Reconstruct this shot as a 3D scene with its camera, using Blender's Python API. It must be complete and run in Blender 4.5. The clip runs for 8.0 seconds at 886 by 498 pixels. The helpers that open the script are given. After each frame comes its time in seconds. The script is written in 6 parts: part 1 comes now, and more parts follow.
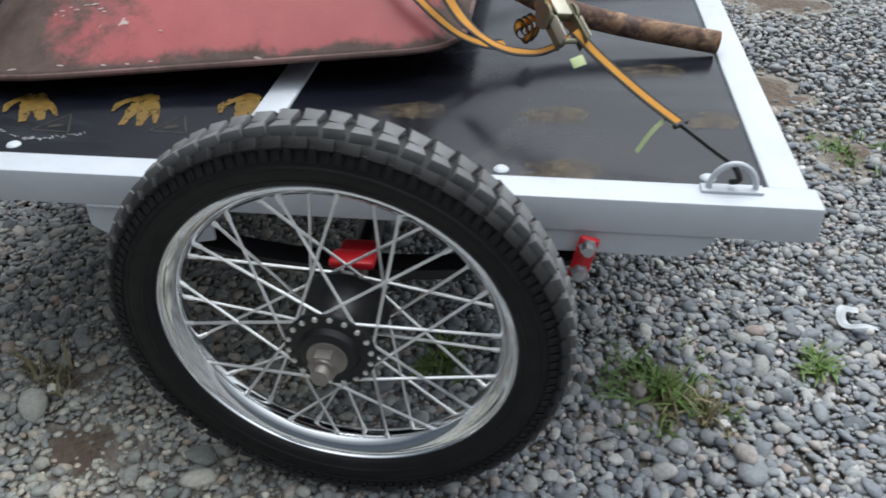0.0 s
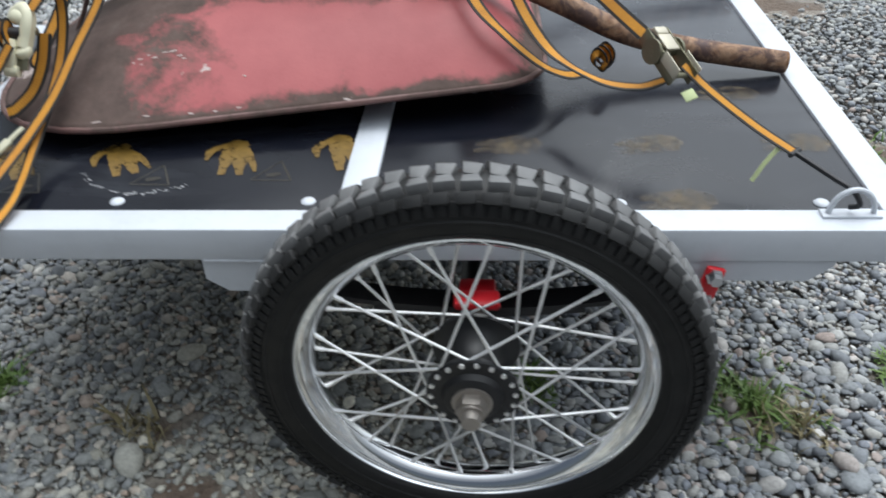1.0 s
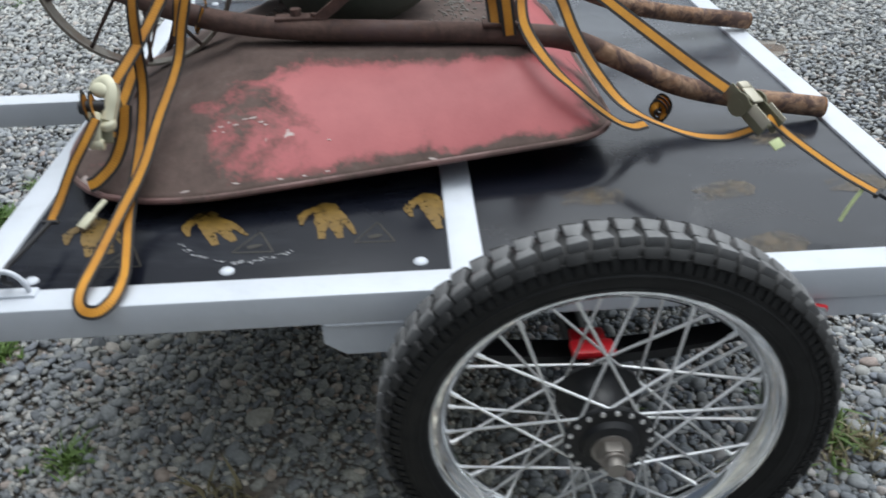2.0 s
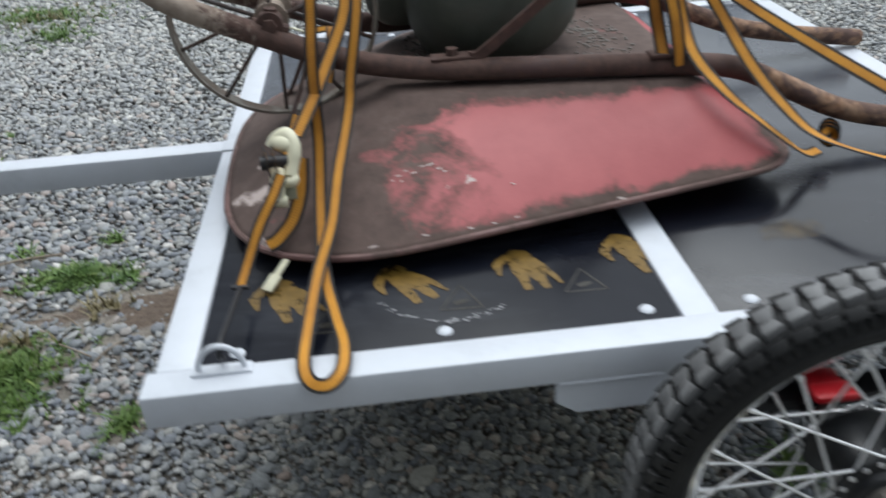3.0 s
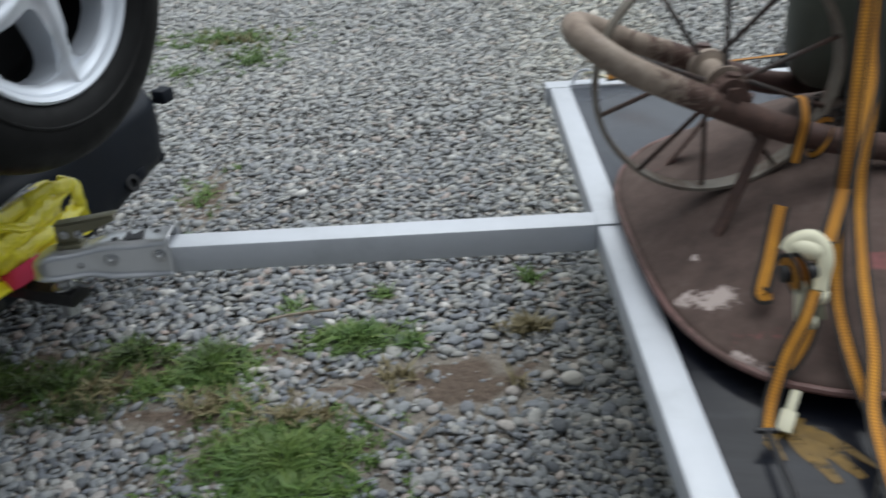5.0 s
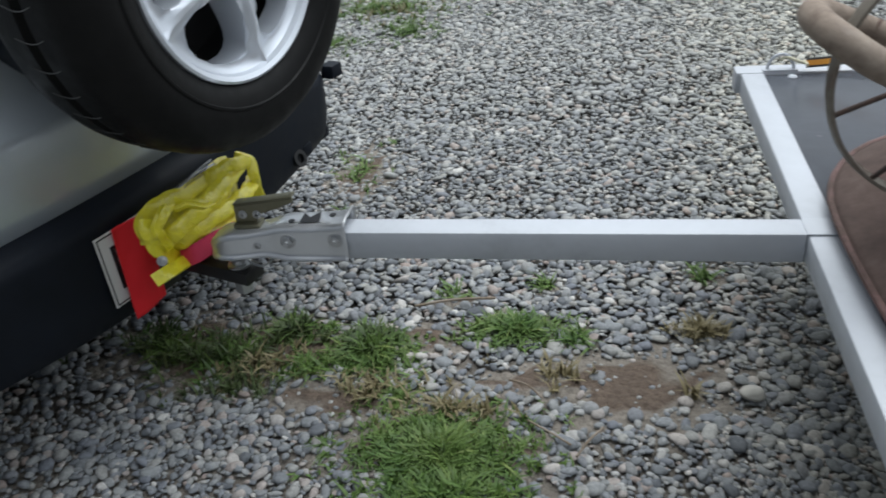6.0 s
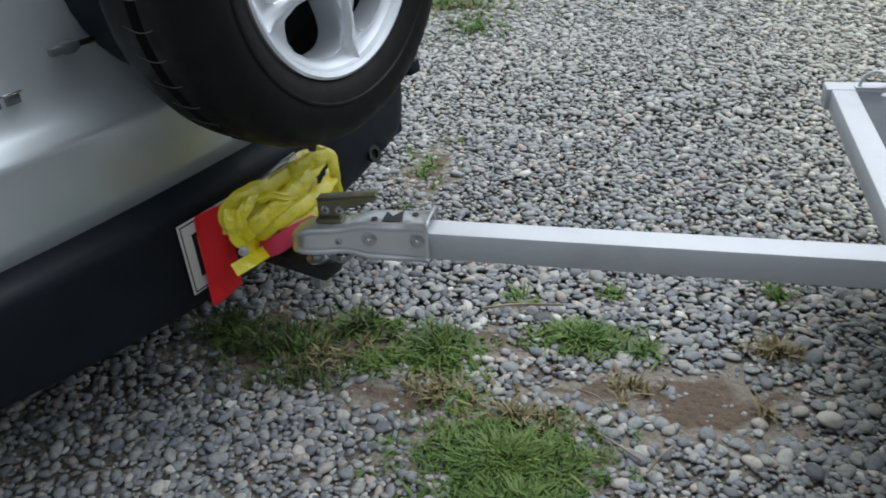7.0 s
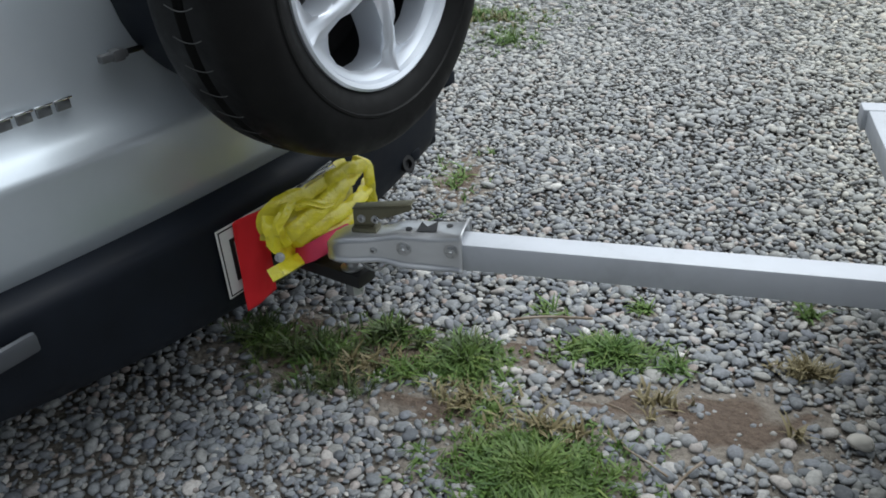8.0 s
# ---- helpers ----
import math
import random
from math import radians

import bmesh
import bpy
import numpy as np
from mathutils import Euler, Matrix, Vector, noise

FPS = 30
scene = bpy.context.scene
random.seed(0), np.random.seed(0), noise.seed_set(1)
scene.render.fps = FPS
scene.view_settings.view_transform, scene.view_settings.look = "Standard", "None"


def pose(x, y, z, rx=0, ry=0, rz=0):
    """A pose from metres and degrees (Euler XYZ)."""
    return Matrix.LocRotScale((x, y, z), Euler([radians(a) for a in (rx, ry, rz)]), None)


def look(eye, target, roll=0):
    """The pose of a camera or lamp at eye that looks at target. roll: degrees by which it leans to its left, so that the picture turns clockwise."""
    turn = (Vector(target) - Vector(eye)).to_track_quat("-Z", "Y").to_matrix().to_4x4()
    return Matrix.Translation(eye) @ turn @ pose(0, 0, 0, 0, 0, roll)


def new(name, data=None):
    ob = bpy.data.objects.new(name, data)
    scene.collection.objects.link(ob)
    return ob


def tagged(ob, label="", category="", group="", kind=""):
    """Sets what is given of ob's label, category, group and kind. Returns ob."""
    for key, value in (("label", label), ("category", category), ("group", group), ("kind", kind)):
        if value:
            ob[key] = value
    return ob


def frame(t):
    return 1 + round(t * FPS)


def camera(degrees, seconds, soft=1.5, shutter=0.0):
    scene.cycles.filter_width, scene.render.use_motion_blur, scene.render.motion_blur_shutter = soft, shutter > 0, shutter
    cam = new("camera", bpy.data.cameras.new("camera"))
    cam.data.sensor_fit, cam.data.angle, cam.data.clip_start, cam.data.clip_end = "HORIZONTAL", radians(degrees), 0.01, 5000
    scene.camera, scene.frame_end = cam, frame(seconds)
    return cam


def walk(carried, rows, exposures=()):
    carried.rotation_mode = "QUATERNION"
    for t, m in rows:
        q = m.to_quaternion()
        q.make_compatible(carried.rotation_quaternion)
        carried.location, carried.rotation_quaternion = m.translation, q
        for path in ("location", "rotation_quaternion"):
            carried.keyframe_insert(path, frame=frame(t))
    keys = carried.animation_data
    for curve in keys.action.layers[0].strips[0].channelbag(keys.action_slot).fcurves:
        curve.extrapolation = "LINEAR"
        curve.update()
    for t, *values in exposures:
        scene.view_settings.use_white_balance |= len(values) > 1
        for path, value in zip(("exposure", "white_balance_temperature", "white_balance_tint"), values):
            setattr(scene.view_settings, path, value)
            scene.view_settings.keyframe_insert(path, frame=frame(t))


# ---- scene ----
from itertools import product
from mathutils import bvhtree

# ---------------------------------------------------------------- camera
cam = camera(57.2, 8.0, soft=1.7, shutter=0.6)
PATH = [
    (0, (1.144, -0.883, 0.991), (0.918, 0.738, -0.159), -1.3),
    (0.5, (1.028, -0.867, 1.002), (0.871, 0.745, -0.171), -0.8),
    (1, (0.916, -0.88, 1.047), (0.8, 0.75, -0.106), -2.2),
    (1.2, (0.876, -0.886, 1.05), (0.784, 0.759, -0.084), -2.2),
    (2.5, (0.487, -0.892, 1.106), (0.616, 0.802, 0.052), -2.2),
    (3, (0.326, -0.789, 1.103), (0.452, 0.918, 0.069), -3.6),
    (3.5, (0.198, -0.727, 1.138), (0.297, 1.009, 0.15), -5.6),
    (4, (0.02, -0.682, 1.156), (0.199, 1.079, 0.225), -3.0),
    (4.5, (-0.112, -0.596, 1.143), (-0.016, 1.161, 0.192), -2.7),
    (5, (-0.214, -0.507, 1.137), (-0.28, 1.229, 0.145), -4.1),
    (5.2, (-0.244, -0.489, 1.146), (-0.39, 1.233, 0.139), -5.0),
    (6.3, (-0.339, -0.415, 1.144), (-0.745, 1.247, 0.109), -5.7),
    (6.5, (-0.359, -0.42, 1.145), (-0.775, 1.241, 0.111), -5.3),
    (7, (-0.387, -0.42, 1.157), (-0.857, 1.226, 0.122), -4.7),
    (7.5, (-0.39, -0.431, 1.168), (-0.901, 1.209, 0.144), -4.5),
    (8, (-0.398, -0.436, 1.17), (-0.928, 1.206, 0.158), -4.2),
]
walk(cam, [(t, look(eye, target, roll)) for t, eye, target, roll in PATH], [(0.0, 0.05, 6420, 10), (0.5, 0.08, 6420, 10), (1.0, 0.2, 6420, 10), (2.5, 0.0, 6400, 10), (3.0, -0.05, 6400, 10), (3.5, -0.2, 6400, 10), (4.0, -0.3, 6420, 10), (4.5, -0.4, 6450, 10), (5.2, -0.3, 6480, 10), (6.5, -0.2, 6450, 10), (8.0, -0.15, 6450, 10)])

# ---------------------------------------------------------------- light: an overcast afternoon
world = bpy.data.worlds.new("overcast_sky")
scene.world = world
world.use_nodes = True
wn, wl = world.node_tree.nodes, world.node_tree.links
sky = wn.new("ShaderNodeTexSky")
sky.sky_type = "NISHITA"
sky.sun_disc = False
sky.sun_elevation, sky.sun_rotation = radians(72), radians(13)
sky.air_density, sky.dust_density, sky.ozone_density = 1.0, 4.0, 1.0
# a thick cloud deck: brightest round the veiled sun, dim towards the wooded horizon
ray_dir = wn.new("ShaderNodeTexCoord")
towards = wn.new("ShaderNodeVectorMath")
towards.operation = "DOT_PRODUCT"
towards.inputs[1].default_value = Vector((0.30, 0.29, 0.90)).normalized()
wl.new(ray_dir.outputs["Generated"], towards.inputs[0])
deck = wn.new("ShaderNodeValToRGB")
deck.color_ramp.interpolation = "EASE"
deck.color_ramp.elements[0].position, deck.color_ramp.elements[0].color = 0.0, (0.03, 0.033, 0.036, 1)
deck.color_ramp.elements[1].position, deck.color_ramp.elements[1].color = 1.0, (1.86, 2.0, 2.1, 1)
for at, v in ((0.30, 0.165), (0.55, 0.47), (0.80, 1.09)):
    deck.color_ramp.elements.new(at).color = (v * 0.93, v, v * 1.05, 1)
wl.new(towards.outputs["Value"], deck.inputs[0])
bright = wn.new("ShaderNodeMix")
bright.data_type, bright.blend_type = "RGBA", "MULTIPLY"
bright.inputs[0].default_value = 1.0
bright.inputs[7].default_value = (12.0, 12.0, 12.0, 1)
wl.new(deck.outputs[0], bright.inputs[6])
grey = wn.new("ShaderNodeMix")
grey.data_type = "RGBA"
grey.inputs[0].default_value = 0.85
wl.new(sky.outputs[0], grey.inputs[6])
wl.new(bright.outputs[2], grey.inputs[7])
wl.new(grey.outputs[2], wn["Background"].inputs[0])
wn["Background"].inputs[1].default_value = 0.14
sun_data = bpy.data.lights.new("sun", "SUN")
sun_data.energy, sun_data.angle, sun_data.color = 1.25, radians(40), (0.96, 1.0, 1.0)
sun = new("sun", sun_data)
sun.matrix_world = look((1.0, 3.0, 9.0), (0.3, 0.3, 0))
scene.view_settings.exposure = 0.0

# ---------------------------------------------------------------- geometry helpers
ORIGIN = {}


def thing(name, at, label, category, group="", kind=""):
    """An Empty at a thing's base; its parts are modelled in world metres."""
    ob = new(name)
    ob.location = at
    ob.empty_display_size = 0.05
    ORIGIN[ob.name] = Vector(at)
    return tagged(ob, label, category, group, kind)


def local_thing(name, m, label, category, group=""):
    """An Empty with the pose m; its parts are modelled in its own axes."""
    ob = new(name)
    ob.matrix_world = m
    ob.empty_display_size = 0.05
    ORIGIN[ob.name] = Vector((0, 0, 0))
    return tagged(ob, label, category, group)


def to_mesh(name, geo, angle=35):
    if isinstance(geo, bmesh.types.BMesh):
        me = bpy.data.meshes.new(name)
        bmesh.ops.recalc_face_normals(geo, faces=geo.faces)
        geo.to_mesh(me)
        geo.free()
    else:
        me = bpy.data.meshes.new(name)
        me.from_pydata([tuple(v) for v in geo[0]], [], [tuple(f) for f in geo[1]])
    me.shade_smooth()
    me.set_sharp_from_angle(angle=radians(angle))
    return me


def part(name, geo, material, parent=None, label="", m=None, angle=35):
    """Links geo as one mesh object under a thing or a part."""
    me = geo if isinstance(geo, bpy.types.Mesh) else to_mesh(name, geo, angle)
    if not me.materials:
        me.materials.append(material)
    ob = new(name, me)
    if parent is not None:
        o = ORIGIN[parent.name]
        ORIGIN[ob.name] = o
        ob.parent = parent
        if m is None:
            if parent.type == "EMPTY":
                ob.location = -o
        else:
            ob.matrix_local = (Matrix.Translation(-o) if parent.type == "EMPTY" else Matrix()) @ m
    elif m is not None:
        ob.matrix_world = m
    return tagged(ob, label)


def join(*geos):
    V, Fs = [], []
    for v, f in geos:
        n = len(V)
        V.extend([tuple(p) for p in v])
        Fs.extend([tuple(i + n for i in q) for q in f])
    return V, Fs


def moved(geo, m):
    return [tuple(m @ Vector(p)) for p in geo[0]], geo[1]


def box(x0, x1, y0, y1, z0, z1, bevel=0.002, m=None):
    bm = bmesh.new()
    bmesh.ops.create_cube(bm, size=1)
    for v in bm.verts:
        v.co = Vector(((x0 + x1) / 2 + v.co.x * (x1 - x0), (y0 + y1) / 2 + v.co.y * (y1 - y0), (z0 + z1) / 2 + v.co.z * (z1 - z0)))
    if bevel:
        bmesh.ops.bevel(bm, geom=bm.edges[:], offset=bevel, segments=2, affect="EDGES", profile=0.5)
    if m is not None:
        bm.transform(m)
    bm.verts.index_update()
    out = ([tuple(v.co) for v in bm.verts], [tuple(v.index for v in f.verts) for f in bm.faces])
    bm.free()
    return out


def smooth_path(pts, n=8):
    """Catmull-Rom through the points."""
    p = [Vector(q) for q in pts]
    p = [p[0] * 2 - p[1]] + p + [p[-1] * 2 - p[-2]]
    out = []
    for i in range(1, len(p) - 2):
        a, b, c, d = p[i - 1 : i + 3]
        for k in range(n):
            t = k / n
            out.append(0.5 * (2 * b + (c - a) * t + (2 * a - 5 * b + 4 * c - d) * t * t + (3 * b - a - 3 * c + d) * t**3))
    out.append(p[-2])
    return out


def sweep(path, section, up=(0, 0, 1), closed=False, caps=True, twist=None):
    """Sweeps a closed 2D section along a path; section x is sideways, y is along up."""
    pts = [Vector(p) for p in path]
    V, Fs, n, k = [], [], len(pts), len(section)
    side = None
    for i, p in enumerate(pts):
        a, b = pts[i - 1] if (i or closed) else p, pts[(i + 1) % n] if (i < n - 1 or closed) else p
        d = (b - a).normalized()
        if callable(up):
            s = d.cross(Vector(up(i / max(1, n - 1))))
        elif side is None:
            u = Vector(up)
            s = d.cross(u if abs(d.dot(u)) < 0.95 else Vector((0, 1, 0)))
        else:
            s = side - d * side.dot(d)
        s.normalize()
        side = s
        w = s.cross(d).normalized()
        for x, y in section:
            V.append(p + s * x + w * y)
    for i in range(n if closed else n - 1):
        for j in range(k):
            a, b = i * k, ((i + 1) % n) * k
            Fs.append((a + j, a + (j + 1) % k, b + (j + 1) % k, b + j))
    if caps and not closed:
        Fs.append(tuple(range(k))[::-1])
        Fs.append(tuple((n - 1) * k + j for j in range(k)))
    return [tuple(v) for v in V], Fs


def circle(r, n=12):
    return [(r * math.cos(2 * math.pi * i / n), r * math.sin(2 * math.pi * i / n)) for i in range(n)]


def tube(path, r, n=12, **k):
    return sweep(path, circle(r, n), **k)


def hollow_end(p, d, r, depth=0.03, n=16):
    """An open pipe mouth: a ring and a short inner bore at p, facing d."""
    d = Vector(d).normalized()
    m = Matrix.Translation(p) @ d.to_track_quat("Z", "Y").to_matrix().to_4x4()
    prof = [(r, -0.004), (r, 0.001), (r * 0.86, 0.001), (r * 0.86, -depth), (0.0005, -depth)]
    return moved(lathe(prof, n, closed=False), m)


def lathe(profile, n=32, closed=True, arc=2 * math.pi):
    """Turns a profile of (radius, height) about z."""
    V, Fs, k = [], [], len(profile)
    for i in range(n):
        a = arc * i / n
        for r, z in profile:
            V.append((r * math.cos(a), r * math.sin(a), z))
    for i in range(n):
        for j in range(k if closed else k - 1):
            b = ((i + 1) % n) * k
            Fs.append((i * k + j, b + j, b + (j + 1) % k, i * k + (j + 1) % k))
    return V, Fs


def ribbon_section(w=0.025, t=0.0016):
    return [(-w / 2, -t / 2), (-w / 2 + 0.002, -t), (w / 2 - 0.002, -t), (w / 2, -t / 2), (w / 2, t / 2), (w / 2 - 0.002, t), (-w / 2 + 0.002, t), (-w / 2, t / 2)]


# ---------------------------------------------------------------- materials
def material(name, base, rough=0.6, metal=0.0, spec=0.5):
    mat = bpy.data.materials.new(name)
    mat.use_nodes = True
    b = mat.node_tree.nodes["Principled BSDF"]
    b.inputs["Base Color"].default_value = (*base, 1)
    b.inputs["Roughness"].default_value = rough
    b.inputs["Metallic"].default_value = metal
    b.inputs["Specular IOR Level"].default_value = spec
    return mat


class Nodes:
    """A short way to write node trees."""

    def __init__(self, mat):
        self.t = mat.node_tree
        self.b = self.t.nodes["Principled BSDF"]

    def add(self, kind, **values):
        n = self.t.nodes.new(kind)
        for k, v in values.items():
            n.inputs[k.replace("_", " ")].default_value = v
        return n

    def link(self, a, b):
        self.t.links.new(a, b)

    def coord(self, scale=1.0, which="Object", stretch=None):
        c = self.add("ShaderNodeTexCoord")
        m = self.add("ShaderNodeMapping")
        m.inputs["Scale"].default_value = stretch or (scale, scale, scale)
        self.link(c.outputs[which], m.inputs["Vector"])
        return m.outputs[0]

    def noise(self, scale, detail=4, rough=0.6, at=None, distort=0.0):
        n = self.add("ShaderNodeTexNoise", Scale=scale, Detail=detail, Roughness=rough, Distortion=distort)
        self.link(at if at is not None else self.coord(), n.inputs["Vector"])
        return n.outputs["Fac"]

    def ramp(self, fac, *stops):
        r = self.add("ShaderNodeValToRGB")
        e = r.color_ramp.elements
        for i, (p, c) in enumerate(stops):
            s = e[i] if i < 2 else e.new(p)
            s.position, s.color = p, (*c, 1) if len(c) == 3 else c
        self.link(fac, r.inputs[0])
        return r.outputs["Color"]

    def grey(self, fac, a, b, lo=0.0, hi=1.0):
        return self.ramp(fac, (a, (lo, lo, lo)), (b, (hi, hi, hi)))

    def mix(self, fac, a, b, how="MIX"):
        m = self.add("ShaderNodeMix")
        m.data_type, m.blend_type = "RGBA", how
        for s, v in ((0, fac), (6, a), (7, b)):
            if hasattr(v, "links"):
                self.link(v, m.inputs[s])
            elif s == 0:
                m.inputs[0].default_value = v
            else:
                m.inputs[s].default_value = (*v, 1)
        return m.outputs[2]

    def colour(self, c):
        self.link(c, self.b.inputs["Base Color"])

    def rough(self, c):
        self.link(c, self.b.inputs["Roughness"])

    def bump(self, height, strength=0.3, distance=0.002):
        n = self.add("ShaderNodeBump", Strength=strength, Distance=distance)
        self.link(height, n.inputs["Height"])
        self.link(n.outputs[0], self.b.inputs["Normal"])


def white_paint():
    mat = material("white_enamel", (0.66, 0.68, 0.71), 0.42)
    n = Nodes(mat)
    n.colour(n.ramp(n.noise(9, 6, 0.7), (0.25, (0.46, 0.48, 0.515)), (0.45, (0.535, 0.56, 0.60)), (0.8, (0.58, 0.605, 0.655))))
    n.rough(n.grey(n.noise(26, 4), 0.3, 0.7, 0.32, 0.5))
    n.bump(n.noise(160, 3), 0.12, 0.001)
    return mat


def film_ply(name, gloss, dust, smooth, dull):
    """Black phenolic film, scuffed, dusty; sky reflection painted greyer away from the near rail."""
    mat = material(name, (0.02, 0.021, 0.024), 0.25, 0, gloss)
    n = Nodes(mat)
    dirt = n.noise(3.2, 7, 0.65, distort=0.6)
    film = n.ramp(dirt, (0.35, (0.005, 0.006, 0.010)), (0.6, (0.009, 0.010, 0.015)), (0.80, (dust, dust, dust * 1.04)))
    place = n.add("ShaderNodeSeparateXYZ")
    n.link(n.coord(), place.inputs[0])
    # grey-blue growing with Y stands for the sky mirrored at a glancing angle
    far_sheen = n.add("ShaderNodeMapRange")
    far_sheen.inputs["From Min"].default_value, far_sheen.inputs["From Max"].default_value = 0.35, 1.30
    n.link(place.outputs["Y"], far_sheen.inputs["Value"])
    sheen_mask = n.grey(n.mix(0.35, far_sheen.outputs["Result"], n.noise(7, 6, 0.7, distort=0.5)), 0.22, 0.85, 0.0, 0.75)
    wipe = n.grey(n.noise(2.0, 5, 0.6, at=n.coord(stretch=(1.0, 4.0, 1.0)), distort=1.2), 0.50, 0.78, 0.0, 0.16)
    n.colour(n.mix(wipe, n.mix(sheen_mask, film, (0.125, 0.135, 0.155)), (0.15, 0.16, 0.18)))
    n.rough(n.grey(n.noise(5.5, 6, 0.7, distort=0.4), 0.3, 0.75, smooth, dull))
    n.bump(n.noise(70, 3), 0.05, 0.001)
    return mat


def rusty(name, paint, rust, amount, rough=0.75):
    """Old paint worn through to rust in patches."""
    mat = material(name, paint, rough)
    n = Nodes(mat)
    big = n.noise(6, 7, 0.68, distort=0.3)
    fine = n.noise(60, 5, 0.7)
    mask = n.grey(n.mix(0.3, big, fine), amount - 0.05, amount + 0.05)
    rustc = n.ramp(fine, (0.3, tuple(c * 0.55 for c in rust)), (0.55, rust), (0.8, (rust[0] * 1.5, rust[1] * 1.45, rust[2] * 1.4)))
    n.colour(n.mix(mask, n.mix(n.grey(fine, 0.35, 0.7), tuple(c * 0.85 for c in paint), paint), rustc))
    n.rough(n.grey(mask, 0, 1, rough * 0.75, 0.92))
    n.bump(n.mix(0.5, fine, n.noise(240, 3)), 0.35, 0.002)
    return mat


def rubber(name="tyre_rubber", base=0.014, dust=(0.05, 0.047, 0.043), spec=0.4):
    mat = material(name, (base,) * 3, 0.55, 0, spec)
    n = Nodes(mat)
    n.colour(n.ramp(n.noise(14, 6, 0.65), (0.4, (base,) * 3), (0.62, (base * 1.4,) * 3), (0.85, dust)))
    n.rough(n.grey(n.noise(30, 4), 0.3, 0.7, 0.42, 0.65))
    n.bump(n.noise(300, 3), 0.15, 0.0006)
    return mat


def metal(name, base, rough, bumpy=0.05, metallic=1.0):
    mat = material(name, base, rough, metallic)
    n = Nodes(mat)
    n.rough(n.grey(n.noise(40, 5), 0.3, 0.7, rough * 0.7, rough * 1.4))
    n.bump(n.noise(120, 3), bumpy, 0.0006)
    return mat


def webbing():
    """Woven strap: an amber middle and black edges along its own length."""
    mat = material("strap_webbing", (0.5, 0.22, 0.02), 0.75)
    n = Nodes(mat)
    a = n.add("ShaderNodeAttribute")
    a.attribute_name = "across"
    edge = n.grey(a.outputs["Fac"], 0.52, 0.62)
    along = n.add("ShaderNodeAttribute")
    along.attribute_name = "along"
    turns = n.add("ShaderNodeMath")
    turns.operation = "MULTIPLY"
    turns.inputs[1].default_value = 2 * math.pi / 0.0042
    n.link(along.outputs["Fac"], turns.inputs[0])
    wave = n.add("ShaderNodeMath")
    wave.operation = "SINE"
    n.link(turns.outputs[0], wave.inputs[0])
    ribs = n.grey(wave.outputs[0], -0.9, 0.3, 0.45, 1.0)
    weave = n.mix(1.0, ribs, n.grey(n.noise(900, 2), 0.2, 0.7, 0.6, 1.0), "MULTIPLY")
    amber = n.mix(n.grey(n.noise(12, 5), 0.35, 0.75), (0.70, 0.31, 0.022), (0.42, 0.16, 0.012))
    n.colour(n.mix(edge, n.mix(0.45, amber, weave, "MULTIPLY"), (0.012, 0.011, 0.010)))
    n.bump(weave, 0.4, 0.0008)
    return mat


M = {
    "white": white_paint(),
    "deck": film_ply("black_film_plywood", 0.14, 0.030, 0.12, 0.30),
    "deck_rear": film_ply("dusty_sheen_plywood", 0.40, 0.060, 0.14, 0.34),
    "rubber": rubber("tyre_rubber", 0.007, (0.020, 0.0195, 0.019), 0.3),
    "tread": rubber("dusty_tread_rubber", 0.120, (0.27, 0.26, 0.25)),
    "shoulder": rubber("shoulder_rubber", 0.020, (0.055, 0.052, 0.048), 0.3),
    "grease": metal("greasy_steel", (0.36, 0.33, 0.30), 0.42, 0.1, 0.8),
    "chrome": metal("chrome", (0.93, 0.94, 0.95), 0.08),
    "steel": metal("zinc_steel", (0.55, 0.56, 0.57), 0.34),
    "spoke": metal("spoke_steel", (0.88, 0.88, 0.88), 0.42),
    "black": material("black_paint", (0.007, 0.007, 0.008), 0.45),
    "red_part": material("red_plastic", (0.55, 0.012, 0.02), 0.4),
}


